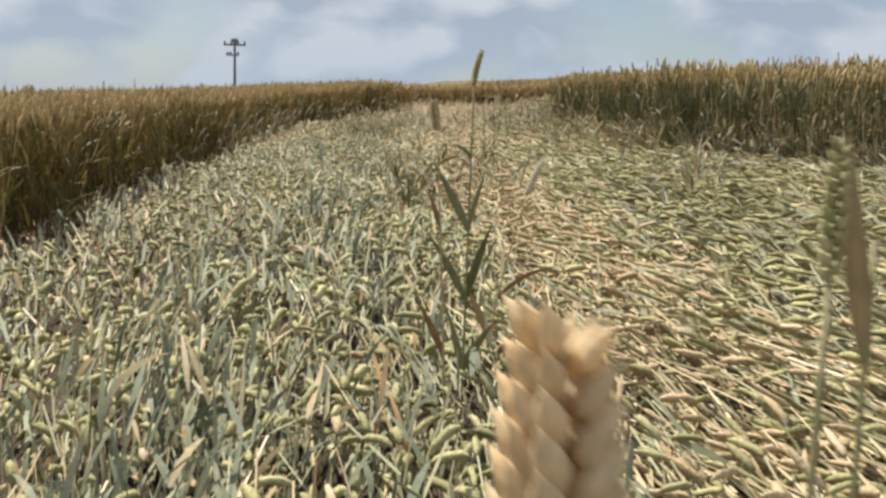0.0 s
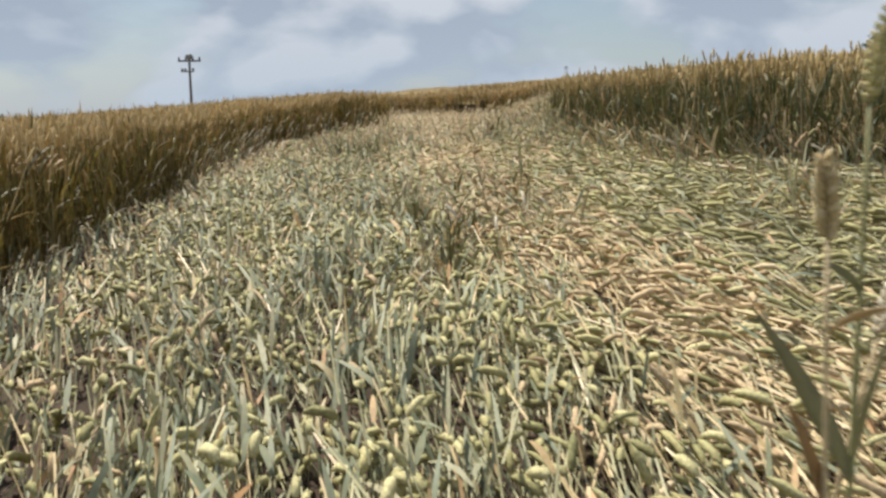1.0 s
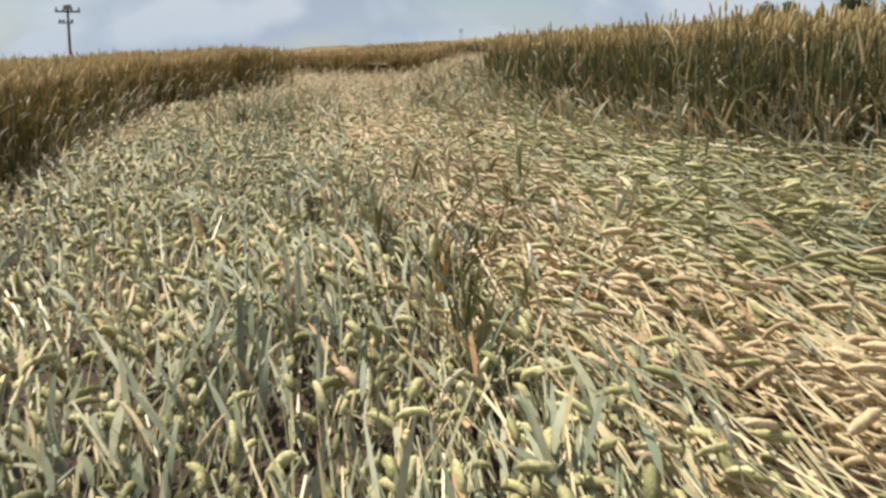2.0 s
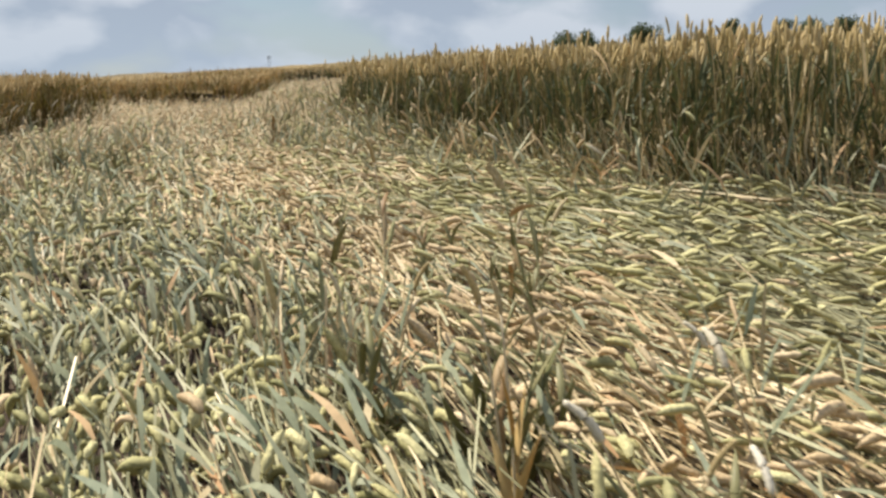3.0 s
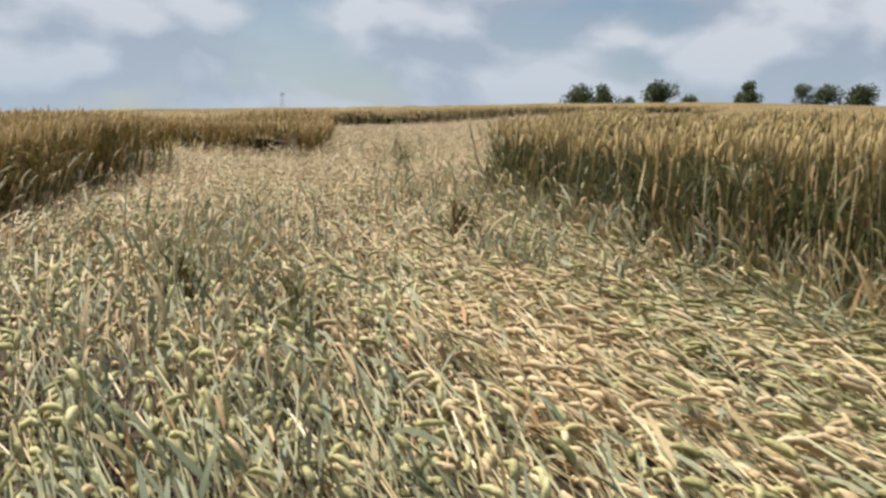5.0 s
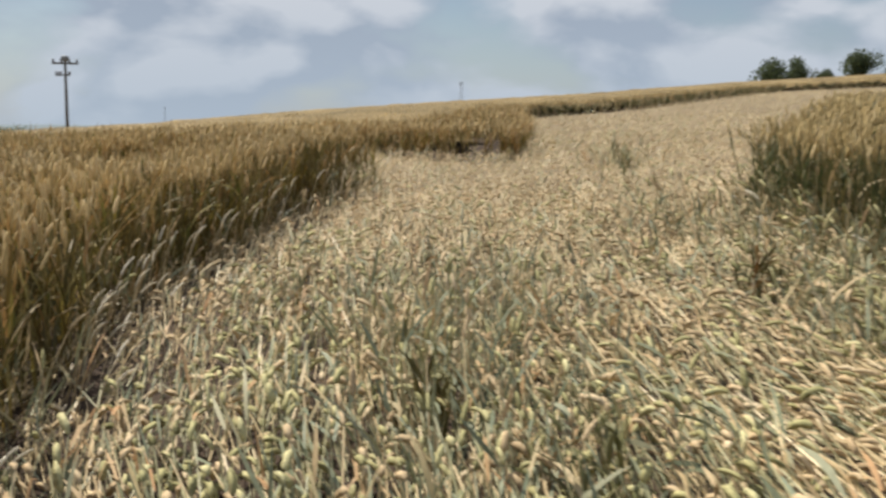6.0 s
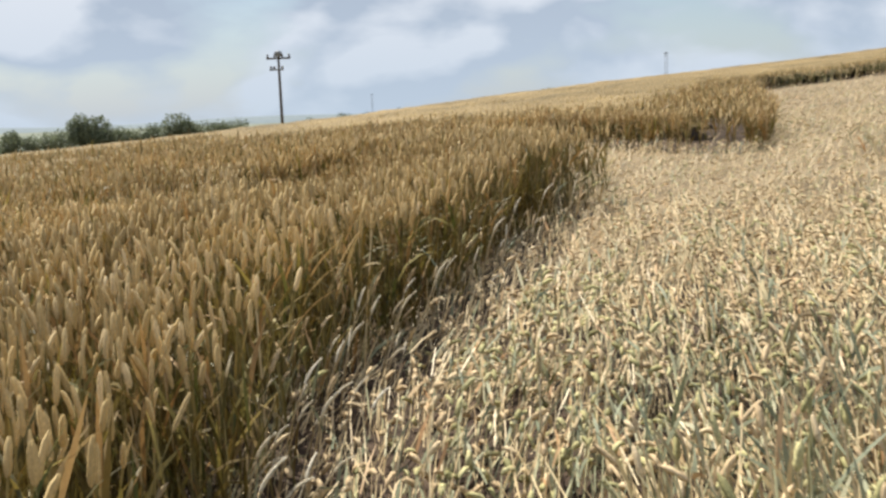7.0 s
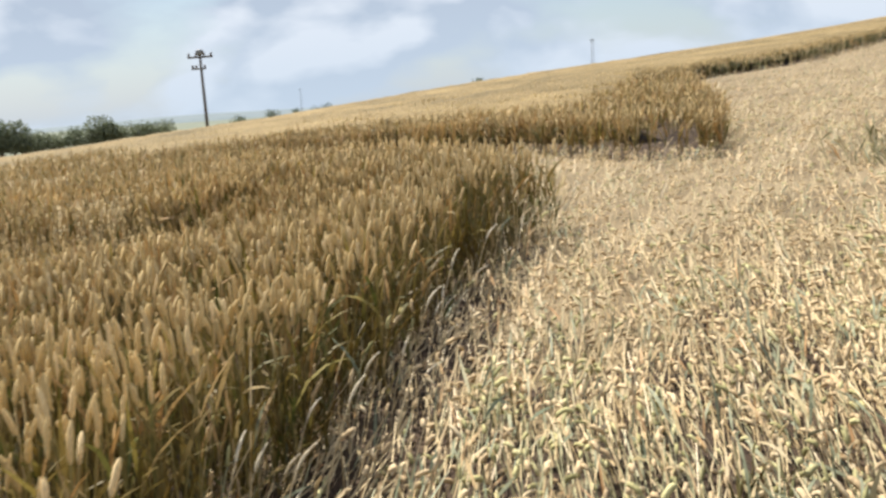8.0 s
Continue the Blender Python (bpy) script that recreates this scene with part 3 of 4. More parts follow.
def flattened(x, y, heaps, detail):
    ears, stems, leaves = heaps
    # patches with more leaf than ear, mostly on the shaded side
    leafy = np.clip(0.28 - 0.25 * np.clip(x, -1, 0.8) + 0.3 * np.clip((x - 0.75) / 0.5, 0, 1) + 0.22 * np.exp(-((x - 0.8) / 0.6) ** 2 - ((y - 5.6) / 1.0) ** 2) - 0.15 * np.exp(-((x + 0.9) / 0.5) ** 2 - ((y - 5.2) / 0.8) ** 2) + 0.5 * waves(x, y, 0.75, 61) + 0.35 * waves(x, y, 0.27, 62), 0, 1) * np.interp(y, [5, 8, 10.5], [1.05, 0.85, 0.4])
    n = len(x)
    # brown litter at the left foot, with ears thinned further to imitate shade
    litter_shade = np.clip(1.3 - edge_distance(x, y) / 0.4, 0, 1) * (x < -0.6)
    fringe = np.clip(1 - edge_distance(x, y) / 0.5, 0, 1) * (x > 0.6) * (y < 12.5)
    eared = RNG.uniform(size=n) > 0.04 + 0.34 * leafy + 0.62 * litter_shade + 0.45 * fringe
    dry = RNG.uniform(size=n) < dryness(x, y) * (1 - 0.5 * leafy) + 0.4 * litter_shade
    side = np.clip((x + 0.45) / 0.9, 0, 1) * np.interp(y, [8.5, 11], [1, 0.3])
    yaw = lay_angle(x, y) + RNG.normal(0, 0.17, n)
    top = np.maximum(layer(x, y) * (1 - 0.5 * litter_shade) + RNG.normal(0, 1, n) * (0.028 + 0.016 * (1 - side)), 0.015)
    at = np.stack([x, y, terrain(x, y) + top], -1)
    big = (1.0, 1.0, 1.2)[2 - detail] * np.interp(y, [8, 10, 13, 15.5], [1.0, 0.86, 0.74, 0.6])
    pitch = np.radians(RNG.normal(9, 15, n) + (26 + RNG.normal(0, 14, n)) * (1 - side))
    # the ears nod over to one side
    ear_yaw = yaw - 0.75 * side + RNG.normal(0, 0.52, n)
    pts, quads, _, _ = bent((EAR_NEAR, EAR_MID, EAR_FAR)[2 - detail], at, RNG.uniform(0.045, 0.075, n) * (1 + 0.2 * side) * big, RNG.uniform(0.0066, 0.0108, n) * (1.12 - 0.12 * side) * big, ear_yaw, pitch, RNG.normal(0.3, 0.3, n) + 1.0 * (1 - side), RNG.uniform(0, 3.1, n))
    ears.add(pts[eared], quads, dry[eared].astype(int))
    # stalk, from the root side up to the ear
    long = RNG.uniform(0.22, 0.42, n) * (0.5 + 0.5 * side)
    rise = np.arcsin(np.clip((top - 0.012) / long, -0.5, 0.7))
    foot = at - np.stack([np.sin(yaw) * np.cos(rise), np.cos(yaw) * np.cos(rise), np.sin(rise)], -1) * long[:, None]
    pts, quads, _, _ = bent(STEM_NEAR if detail == 2 else STEM_FAR, foot, long, RNG.uniform(0.0018, 0.003, n) * big, yaw, rise + 0.08, np.full(n, 0.16), RNG.uniform(0, 3.1, n))
    stems.add(pts, quads, dry.astype(int))
    # more bare stalks below
    low = at - np.stack([np.sin(yaw) * 0.1 + RNG.normal(0, 0.03, n), np.cos(yaw) * 0.1 + RNG.normal(0, 0.03, n), np.minimum(top - 0.01, RNG.uniform(0.015, 0.06, n))], -1)
    more = RNG.uniform(size=n) < 0.45 + 0.45 * side
    pts, quads, _, _ = bent(STEM_FAR, low, long, RNG.uniform(0.0018, 0.003, n) * big, yaw + RNG.normal(0, 0.14, n), np.radians(RNG.uniform(0, 12, n) + 20 * (1 - side)), np.full(n, 0.2), RNG.uniform(0, 3.1, n))
    stems.add(pts[more], quads, (RNG.uniform(size=n) < 0.25 + 0.6 * dry).astype(int)[more])
    for q in range(2 if detail == 2 else 1):
        few = RNG.uniform(size=n) < ((0.38, 0.2)[q] + 0.5 * leafy) * (1.0 - 0.35 * side) * (1.0 - 0.35 * dry)
        k = int(few.sum())
        tuft = np.clip(waves(x[few], y[few], 0.7, 51), 0, 1)
        up = np.radians(np.abs(RNG.normal(5, 12, k)) + 26 * (1 - side[few]) * RNG.uniform(0, 1, k) + 16 * leafy[few] * RNG.uniform(0, 1, k) + 40 * tuft * RNG.uniform(0, 1, k))
        back = RNG.uniform(0.02, 0.22, k)
        root = at[few] - np.stack([np.sin(yaw[few]) * back, np.cos(yaw[few]) * back, np.full(k, 0.014)], -1)
        pts, quads, _, _ = bent(LEAF_NEAR if detail == 2 else LEAF_FAR, root, RNG.uniform(0.07, 0.15, k) * (1 + 0.4 * leafy[few]), RNG.uniform(0.003, 0.0068, k) * (1 + 0.15 * leafy[few]) * big[few], yaw[few] + RNG.normal(0, 0.26, k), up, RNG.uniform(-0.1, 1.3, k), RNG.uniform(-1.2, 1.2, k))
        leaves.add(pts, quads, (RNG.uniform(size=k) < 0.12 + 0.6 * dry[few]).astype(int))


def lay_area(name, label, box, zones, line):
    heaps = Heap(), Heap(), Heap()
    for r0, r1, density, detail in zones:
        x, y = scatter(*box, density)
        e = edge_distance(x, y) + 0.05 * waves(x, y, 0.8, 5)
        r = line_distance(x, y, *line)
        ok = (e > -0.1) & (r >= r0) & (r < r1) & (RNG.uniform(size=len(x)) < np.interp(y, [8, 10], [0.96, 1.25]) - (1 - 0.35 * np.clip((x + 0.3) / 0.8, 0, 1)) * (0.75 * waves(x, y, 0.17, 71) + 0.5 * waves(x, y, 0.45, 72)))
        # shade at the crop's foot is built in by thinning stalks to dark bare soil
        ok &= RNG.uniform(size=len(x)) > 0.38 * np.clip(1.2 - e / 0.3, 0, 1) * (x < -0.9) * np.clip((y - 7) / 1.5, 0, 1)
        flattened(x[ok], y[ok], heaps, detail)
    return crop(name, label, *heaps, [EAR_PALE, EAR_TAN], [STEM_GREEN, STEM_STRAW], [LEAF_GREY, LEAF_DRY])


MIDDLE = ((0.1, 1.0), (-0.5, 12.0))
lay_area("flattened_wheat", "wheat stalks pressed flat in a swept lane, pale ears and grey-green leaves", (-3, 5, -3.8, 14.5), [(0, 0.9, 690, 2), (0.9, 2.7, 520, 1), (2.7, 7, 120, 0)], MIDDLE)
lay_area("flattened_wheat", "dry tan wheat pressed flat where the lanes meet", (-12, 24, 14.5, 44), [(0, 4, 270, 1), (4, 10, 190, 0), (10, 16, 80, 0), (16, 45, 30, 0)], MIDDLE)


# ---------------------------------------------------------------- single plants
def part(name, bm, mat, parent, label=""):
    me = bpy.data.meshes.new(name)
    bm.to_mesh(me)
    bm.free()
    me.materials.append(mat)
    me.polygons.foreach_set("use_smooth", np.ones(len(me.polygons), bool))
    ob = new(name, me)
    ob.parent = parent
    return tagged(ob, label)


def swept(bm, path, radii, sides=6, flat=1.0):
    """A tube along a path of points."""
    rings = []
    for i, (p, r) in enumerate(zip(path, radii)):
        a, b = path[max(i - 1, 0)], path[min(i + 1, len(path) - 1)]
        d = (Vector(b) - Vector(a)).normalized()
        u = d.orthogonal().normalized() if abs(d.z) < 0.95 else (Vector((1, 0, 0)) - d * d.x).normalized()
        v = d.cross(u)
        rings.append([bm.verts.new(Vector(p) + (u * math.cos(t) + v * math.sin(t) * flat) * r) for t in [2 * math.pi * k / sides for k in range(sides)]])
    for a, b in zip(rings, rings[1:]):
        for k in range(sides):
            bm.faces.new((a[k], a[(k + 1) % sides], b[(k + 1) % sides], b[k]))
    bm.faces.new(rings[0][::-1])
    bm.faces.new(rings[-1])


def arc(start, length, yaw, pitch, bend, n):
    """Points along a bent line, and the pitch at its end."""
    pts, p, step = [Vector(start)], Vector(start), length / n
    for i in range(n):
        a = pitch - bend * (i + 0.5) / n
        p = p + Vector((math.sin(yaw) * math.cos(a), math.cos(yaw) * math.cos(a), math.sin(a))) * step
        pts.append(p.copy())
    return pts, pitch - bend


def blade(bm, pts, width, twist=0.6, thick=0.0006, roll=0.0):
    """A leaf: a folded strip with thickness, widest at a third and running to a point."""
    n, rows = len(pts) - 1, []
    for i, p in enumerate(pts):
        d = (pts[min(i + 1, n)] - pts[max(i - 1, 0)]).normalized()
        side = d.cross(Vector((0, 0, 1)))
        side = side.normalized() if side.length > 0.05 else Vector((1, 0, 0))
        up = side.cross(d)
        t = roll + twist * i / n
        side, up = side * math.cos(t) + up * math.sin(t), up * math.cos(t) - side * math.sin(t)
        f = i / n
        w = width * (0.45 + 1.8 * f if f < 0.3 else max(0.04, 1 - ((f - 0.3) / 0.7) ** 1.6))
        rows.append([bm.verts.new(p + side * a * w + up * (b * w * 0.35 + c)) for a, b, c in ((-1, 1, 0), (0, 0, 0), (1, 1, 0), (1, 1, thick), (0, 0, thick), (-1, 1, thick))])
    for a, b in zip(rows, rows[1:]):
        for k in range(6):
            bm.faces.new((a[k], a[(k + 1) % 6], b[(k + 1) % 6], b[k]))


def spike(bm, pts, size):
    """A plain ear: one closed body whose sides swell and pinch from spikelet to spikelet."""
    n = len(pts) - 1
    swept(bm, pts, [0.0078 * size * (0.45 if i in (0, n) else (0.72 + 0.36 * math.sin(math.pi * min(i / n + 0.15, 1))) * (1.12 if i % 2 else 0.86)) for i in range(n + 1)], 6, 0.8)


def husks_on(pts, size, count, mat, ear):
    """Plump pointed husks in overlapping rows, three to a spikelet, each a piece of the ear."""
    n, total = len(pts) - 1, count * 2 + 1
    for i in range(total):
        f = min(0.02 + i / total * 0.97, 0.97)
        k = min(int(f * n), n - 1)
        p = pts[k].lerp(pts[k + 1], f * n - k)
        d = (pts[k + 1] - pts[k]).normalized()
        side = (Vector((1, 0.25, 0)) - d * d.x).normalized()
        across = d.cross(side)
        out = side if i % 2 else -side
        grow = (0.72 + 0.4 * math.sin(math.pi * min(f + 0.12, 1))) * size
        for j in (-1, 0, 1):
            spread = j * 0.75
            way = (d * 0.9 + out * (0.55 - 0.12 * abs(spread)) + across * spread * 0.5).normalized()
            q = p + out * 0.0024 * size + across * spread * 0.0042 * size
            long = 0.0175 * grow * (6 / count) ** 0.5
            bm = bmesh.new()
            swept(bm, [q + way * l * long for l in (0, 0.15, 0.4, 0.7, 0.92, 1.12)], [t * 0.0041 * grow for t in (0.4, 0.85, 1.05, 0.8, 0.4, 0.06)], 7, 0.85)
            part("husk", bm, mat, ear)


P_EAR_G = plant_material("stalk_ear_green", [(0.34, 0.32, 0.14), (0.46, 0.42, 0.20), (0.56, 0.48, 0.26)], 0.55, 0.15, 240, "object", 0.4)
P_EAR_T = plant_material("stalk_ear_tan", [(0.47, 0.36, 0.18), (0.59, 0.475, 0.265), (0.69, 0.585, 0.38)], 0.55, 0.15, 240, "object", 0.4)
P_EAR_P = plant_material("stalk_ear_bleached", [(0.58, 0.50, 0.36), (0.70, 0.63, 0.48), (0.78, 0.72, 0.60)], 0.6, 0.15, 240, "object", 0.4)
P_STEM_G = plant_material("stalk_green", [(0.22, 0.22, 0.10), (0.31, 0.30, 0.15), (0.38, 0.34, 0.18)], 0.45, 0.05, 90, "object")
P_STEM_T = plant_material("stalk_straw", [(0.38, 0.28, 0.15), (0.52, 0.42, 0.26), (0.60, 0.52, 0.38)], 0.45, 0.05, 90, "object")
P_LEAF_G = plant_material("stalk_leaf_green", [(0.15, 0.155, 0.06), (0.23, 0.22, 0.10), (0.30, 0.28, 0.145)], 0.5, 0.25, 50, "object")
P_LEAF_T = plant_material("stalk_leaf_dry", [(0.30, 0.18, 0.08), (0.45, 0.30, 0.14), (0.50, 0.40, 0.24)], 0.55, 0.25, 50, "object")


def stalk(name, label, height, lean, curve, mats, leaves, ear=0.1, nod=0.5, group="loose wheat stalks", seed=0, ear_size=1.0, fine=False):
    """One wheat plant: stem, knots, leaves and an ear. Its foot is at the origin and it leans ahead (+y)."""
    r = random.Random(seed)
    top = tagged(new(name), label, "wheat stalk", group)
    pts, end = arc((0, 0, -0.02), height + 0.02, 0.0, radians(90 - lean), curve, 10)
    bm = bmesh.new()
    swept(bm, pts, [0.0024 * (1.15 - 0.45 * i / 10) * (1.35 if i in (3, 7) else 1) for i in range(11)], 6)
    part("stem", bm, mats[0], top)
    for k, yaw, length, width, up, droop, roll in (leaves if isinstance(leaves, list) else []):
        lp, _ = arc(pts[k], length, radians(yaw), radians(up), droop, 7)
        bm = bmesh.new()
        blade(bm, lp, width, 0.3, roll=roll)
        part("leaf", bm, mats[1], top)
    for i in range(0 if isinstance(leaves, list) else leaves):
        k = 2 + int(i * 7 / max(leaves, 1))
        yaw = r.uniform(0, 6.28) if i else 2.4
        lp, _ = arc(pts[k], r.uniform(0.13, 0.2) * (height / 0.5) ** 0.5, yaw, radians(r.uniform(58, 80)), r.uniform(0.1, 1.3), 6)
        bm = bmesh.new()
        blade(bm, lp, r.uniform(0.0055, 0.0095), r.uniform(-0.8, 0.8))
        part("leaf", bm, mats[1], top)
    if ear:
        ep, _ = arc(pts[-1], ear, r.uniform(-0.4, 0.4), end, nod, 8 if fine else 16)
        bm = bmesh.new()
        if fine:
            swept(bm, ep, [0.0014 * ear_size] * len(ep), 5)
            husks_on(ep, ear_size, 9, mats[2], part("ear", bm, mats[0], top))
        else:
            spike(bm, ep, ear_size)
            part("ear", bm, mats[2], top)
    return top


GREEN, TAN, PALE = (P_STEM_G, P_LEAF_G, P_EAR_G), (P_STEM_T, P_LEAF_T, P_EAR_T), (P_STEM_T, P_LEAF_T, P_EAR_P)


def put(ob, x, y, yaw=0.0):
    ob.matrix_basis = pose(x, y, float(terrain(x, y)), 0, 0, yaw)
    return ob


def again(ob, x, y, yaw=0.0, scale=1.0):
    return copy_thing(ob, pose(x, y, float(terrain(x, y)), 0, 0, yaw) @ Matrix.Scale(scale, 4))


# the tall stalk with paired leaves, and its lower neighbours
put(stalk("wheat_stalk", "tall slender wheat stalk with upright leaves, standing in flattened wheat", 0.72, 0.5, 0.0, GREEN,
    [(6, -155, 0.16, 0.009, 66, 0.2, 1.2), (6, 0, 0.13, 0.007, 78, 0.1, 1.1), (4, -160, 0.17, 0.0085, 66, 0.25, 1.1), (4, 5, 0.17, 0.0105, 76, 0.1, 1.2),
     (2, 30, 0.13, 0.011, 66, 0.2, 1.0), (2, -110, 0.15, 0.011, 72, 0.5, 1.2), (8, -180, 0.05, 0.005, 60, 0.8, 0.9)], 0.075, 0.45, seed=3, ear_size=0.58, fine=True), 0.055, 1.94, -80)
put(stalk("wheat_stalk", "upright wheat stalk with narrow folded leaves and a short ear", 0.635, 3, 0.05, TAN,
    [(7, 60, 0.09, 0.006, 76, 0.2, 0.9), (3, 45, 0.14, 0.008, 70, 0.2, 1.1), (9, 240, 0.05, 0.005, 40, 0.6, 0.8)], 0.06, 0.2, seed=5, ear_size=0.7, fine=True), 0.022, 1.885, 140)
put(stalk("wheat_stalk", "leaning pale wheat stalk with a nodding ear", 0.48, 6, 0.2, PALE,
    [(5, 20, 0.16, 0.007, 52, 0.7, 0.9), (3, -170, 0.15, 0.01, 74, 0.3, 1.1), (1, 10, 0.14, 0.011, 66, 0.3, 1.2)], 0.09, 0.35, seed=8, ear_size=0.75, fine=True), 0.10, 2.15, -75)
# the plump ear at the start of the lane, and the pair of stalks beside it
# base colour raised above the other ears' to brighten this one
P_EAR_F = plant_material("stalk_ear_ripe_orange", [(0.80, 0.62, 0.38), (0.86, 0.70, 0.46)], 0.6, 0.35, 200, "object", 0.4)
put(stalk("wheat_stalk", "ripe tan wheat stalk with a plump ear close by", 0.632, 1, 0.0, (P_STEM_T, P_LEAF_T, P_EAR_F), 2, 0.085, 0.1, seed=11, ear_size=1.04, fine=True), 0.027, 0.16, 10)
put(stalk("wheat_stalk", "green-stemmed wheat stalk with a slim browned ear", 0.648, 1, 0.0, GREEN, 1, 0.075, 0.1, seed=12, ear_size=0.6, fine=True), 0.197, 0.475, -30)
put(stalk("wheat_stalk", "earless wheat stalk with broad browned upright leaves", 0.665, 1, 0.0, (P_STEM_G, P_LEAF_T, P_EAR_T), [(9, -80, 0.13, 0.0065, 80, -0.05, 1.5), (5, 80, 0.16, 0.006, 82, 0.15, 1.3)], 0.0, seed=13), 0.237, 0.50, 0)

tall_green = put(stalk("wheat_stalk", "green wheat stalk standing alone in the flattened lane", 0.36, 6, 0.1, GREEN, 4, 0.08, 0.4, seed=21, ear_size=0.75), 0.25, 5.5, 10)
leafy_green = put(stalk("wheat_stalk", "leafy green wheat shoot standing up from the flattened lane", 0.27, 8, 0.2, GREEN, 5, 0.0, seed=22), -0.26, 5.16, 200)
brown = put(stalk("wheat_stalk", "browned wheat stalk standing in the flattened lane", 0.34, 7, 0.15, TAN, 3, 0.07, 0.5, seed=23, ear_size=0.7), -0.08, 4.96, 120)
put(stalk("wheat_stalk", "tall thin brown wheat stalk with a dried head", 0.47, 9, 0.12, (P_STEM_G, P_LEAF_T, P_EAR_T),
    [(2, 150, 0.16, 0.008, 78, 0.1, 1.2), (4, -20, 0.13, 0.006, 76, 0.2, 1.0), (7, 60, 0.06, 0.006, 70, 0.6, 0.8), (9, 200, 0.05, 0.007, 50, 0.9, 0.7)], 0.05, 0.6, seed=61, ear_size=0.6, fine=True), 0.09, 5.12, 80)
put(stalk("wheat_stalk", "leafy grey-green wheat shoot with a broad upright blade", 0.3, 4, 0.1, GREEN,
    [(3, 90, 0.22, 0.014, 84, 0.1, 0.6), (2, -70, 0.22, 0.012, 82, 0.2, 0.4), (4, 20, 0.18, 0.01, 82, 0.15, 1.2), (1, 170, 0.22, 0.013, 80, 0.2, 0.5), (5, -150, 0.14, 0.008, 80, 0.3, 0.9), (1, -20, 0.2, 0.012, 80, 0.2, 0.3)], 0.0, seed=62), -0.14, 4.3, 30)
P_LEAF_Y = plant_material("stalk_leaf_yellowed", [(0.42, 0.24, 0.07), (0.54, 0.35, 0.12), (0.60, 0.44, 0.2)], 0.55, 0.25, 50, "object")
put(stalk("wheat_stalk", "yellowed wheat stalk with orange leaves standing in the lane", 0.34, 3, 0.05, (P_STEM_T, P_LEAF_Y, P_EAR_T),
    [(3, 100, 0.15, 0.01, 78, 0.3, 0.5), (5, -60, 0.12, 0.009, 80, 0.2, 0.4), (1, 40, 0.16, 0.011, 76, 0.3, 0.6), (2, 200, 0.13, 0.009, 80, 0.2, 0.3)], 0.05, 0.3, seed=63, ear_size=0.42, fine=True), -0.114, 4.84, 60)
put(stalk("wheat_stalk", "thin dark wheat stalk standing upright in flattened wheat", 0.3, 2, 0.05, (P_STEM_T, P_LEAF_T, P_EAR_T), [(4, 60, 0.1, 0.005, 80, 0.2, 1.0)], 0.06, 0.2, seed=64, ear_size=0.6, fine=True), -1.18, 10.4, 0)
P_LEAF_O = plant_material("stalk_leaf_olive", [(0.10, 0.088, 0.03), (0.15, 0.125, 0.045), (0.20, 0.165, 0.065)], 0.5, 0.25, 50, "object")
olive = put(stalk("olive_shoot", "dark olive wheat shoot with upright leaves among flattened stalks", 0.24, 3, 0.05, (P_STEM_G, P_LEAF_O, P_EAR_G),
    [(1, 90, 0.2, 0.009, 82, 0.1, 1.3), (2, -75, 0.19, 0.008, 78, 0.2, 1.1), (3, 20, 0.17, 0.008, 82, 0.15, 1.2), (4, 170, 0.14, 0.007, 76, 0.3, 1.0), (6, -140, 0.1, 0.006, 70, 0.5, 0.9)], 0.05, 0.4, "olive shoots in the lane", 65, 0.6), -0.81, 9.35, 20)
for x_, y_, yaw_, k_ in ((-0.84, 9.31, 110, 1.0), (-0.79, 9.4, 200, 0.9), (-0.85, 9.42, 300, 1.1), (-0.77, 9.3, 60, 0.75), (-0.9, 9.36, 160, 0.85), (-0.82, 9.25, 250, 0.7), (-0.6, 11.2, 30, 0.8), (-0.55, 11.3, 190, 0.7), (0.57, 10.36, 80, 1.25), (0.6, 10.32, 220, 1.05), (0.53, 10.42, 320, 0.95)):
    again(olive, x_, y_, yaw_, k_)
put(stalk("wheat_stalk", "short brown headless wheat stalk sticking up in the lane", 0.21, 1, 0.02, (P_STEM_T, P_LEAF_T, P_EAR_T), [(6, 40, 0.06, 0.007, 84, 0.1, 1.2), (7, 200, 0.05, 0.006, 80, 0.2, 0.9)], 0.0, seed=66), -0.40, 8.64, 0)
clumps = [(-0.54, 8.88, 0.95), (-0.14, 4.32, 0.9), (2.0, 15.9, 1.05), (0.68, 10.1, 0.9), (-1.15, 12.0, 0.6), (-0.26, 5.16, 0.8), (0.17, 6.31, 1.0), (1.27, 4.68, 0.85), (-0.08, 4.96, 1.1), (0.24, 5.57, 1.05), (-0.06, 4.5, 0.8), (0.53, 9.5, 0.75), (-0.79, 9.75, 0.8), (-0.6, 8.94, 0.7),
          (0.61, 10.33, 1.05), (-0.39, 8.8, 0.6), (1.43, 14.2, 0.7), (-0.7, 9.9, 0.85), (-0.41, 10.4, 0.95), (-0.59, 8.78, 0.8), (0.86, 10.3, 0.7), (1.84, 15.5, 0.9), (1.74, 15.1, 0.8),
          (-1.15, 10.9, 0.8), (-0.53, 11.3, 0.5), (1.04, 13.9, 0.6), (0.27, 6.12, 0.9), (0.29, 5.87, 0.7)]
rs = random.Random(5)
for cx_, cy_, tall_ in clumps:
    for i in range(rs.choice((3, 4, 5))):
        kind = rs.choice((tall_green, leafy_green, leafy_green, brown))
        again(kind, cx_ + rs.gauss(0, 0.05), cy_ + rs.gauss(0, 0.06), rs.uniform(0, 360), tall_ * rs.uniform(0.7, 1.15))

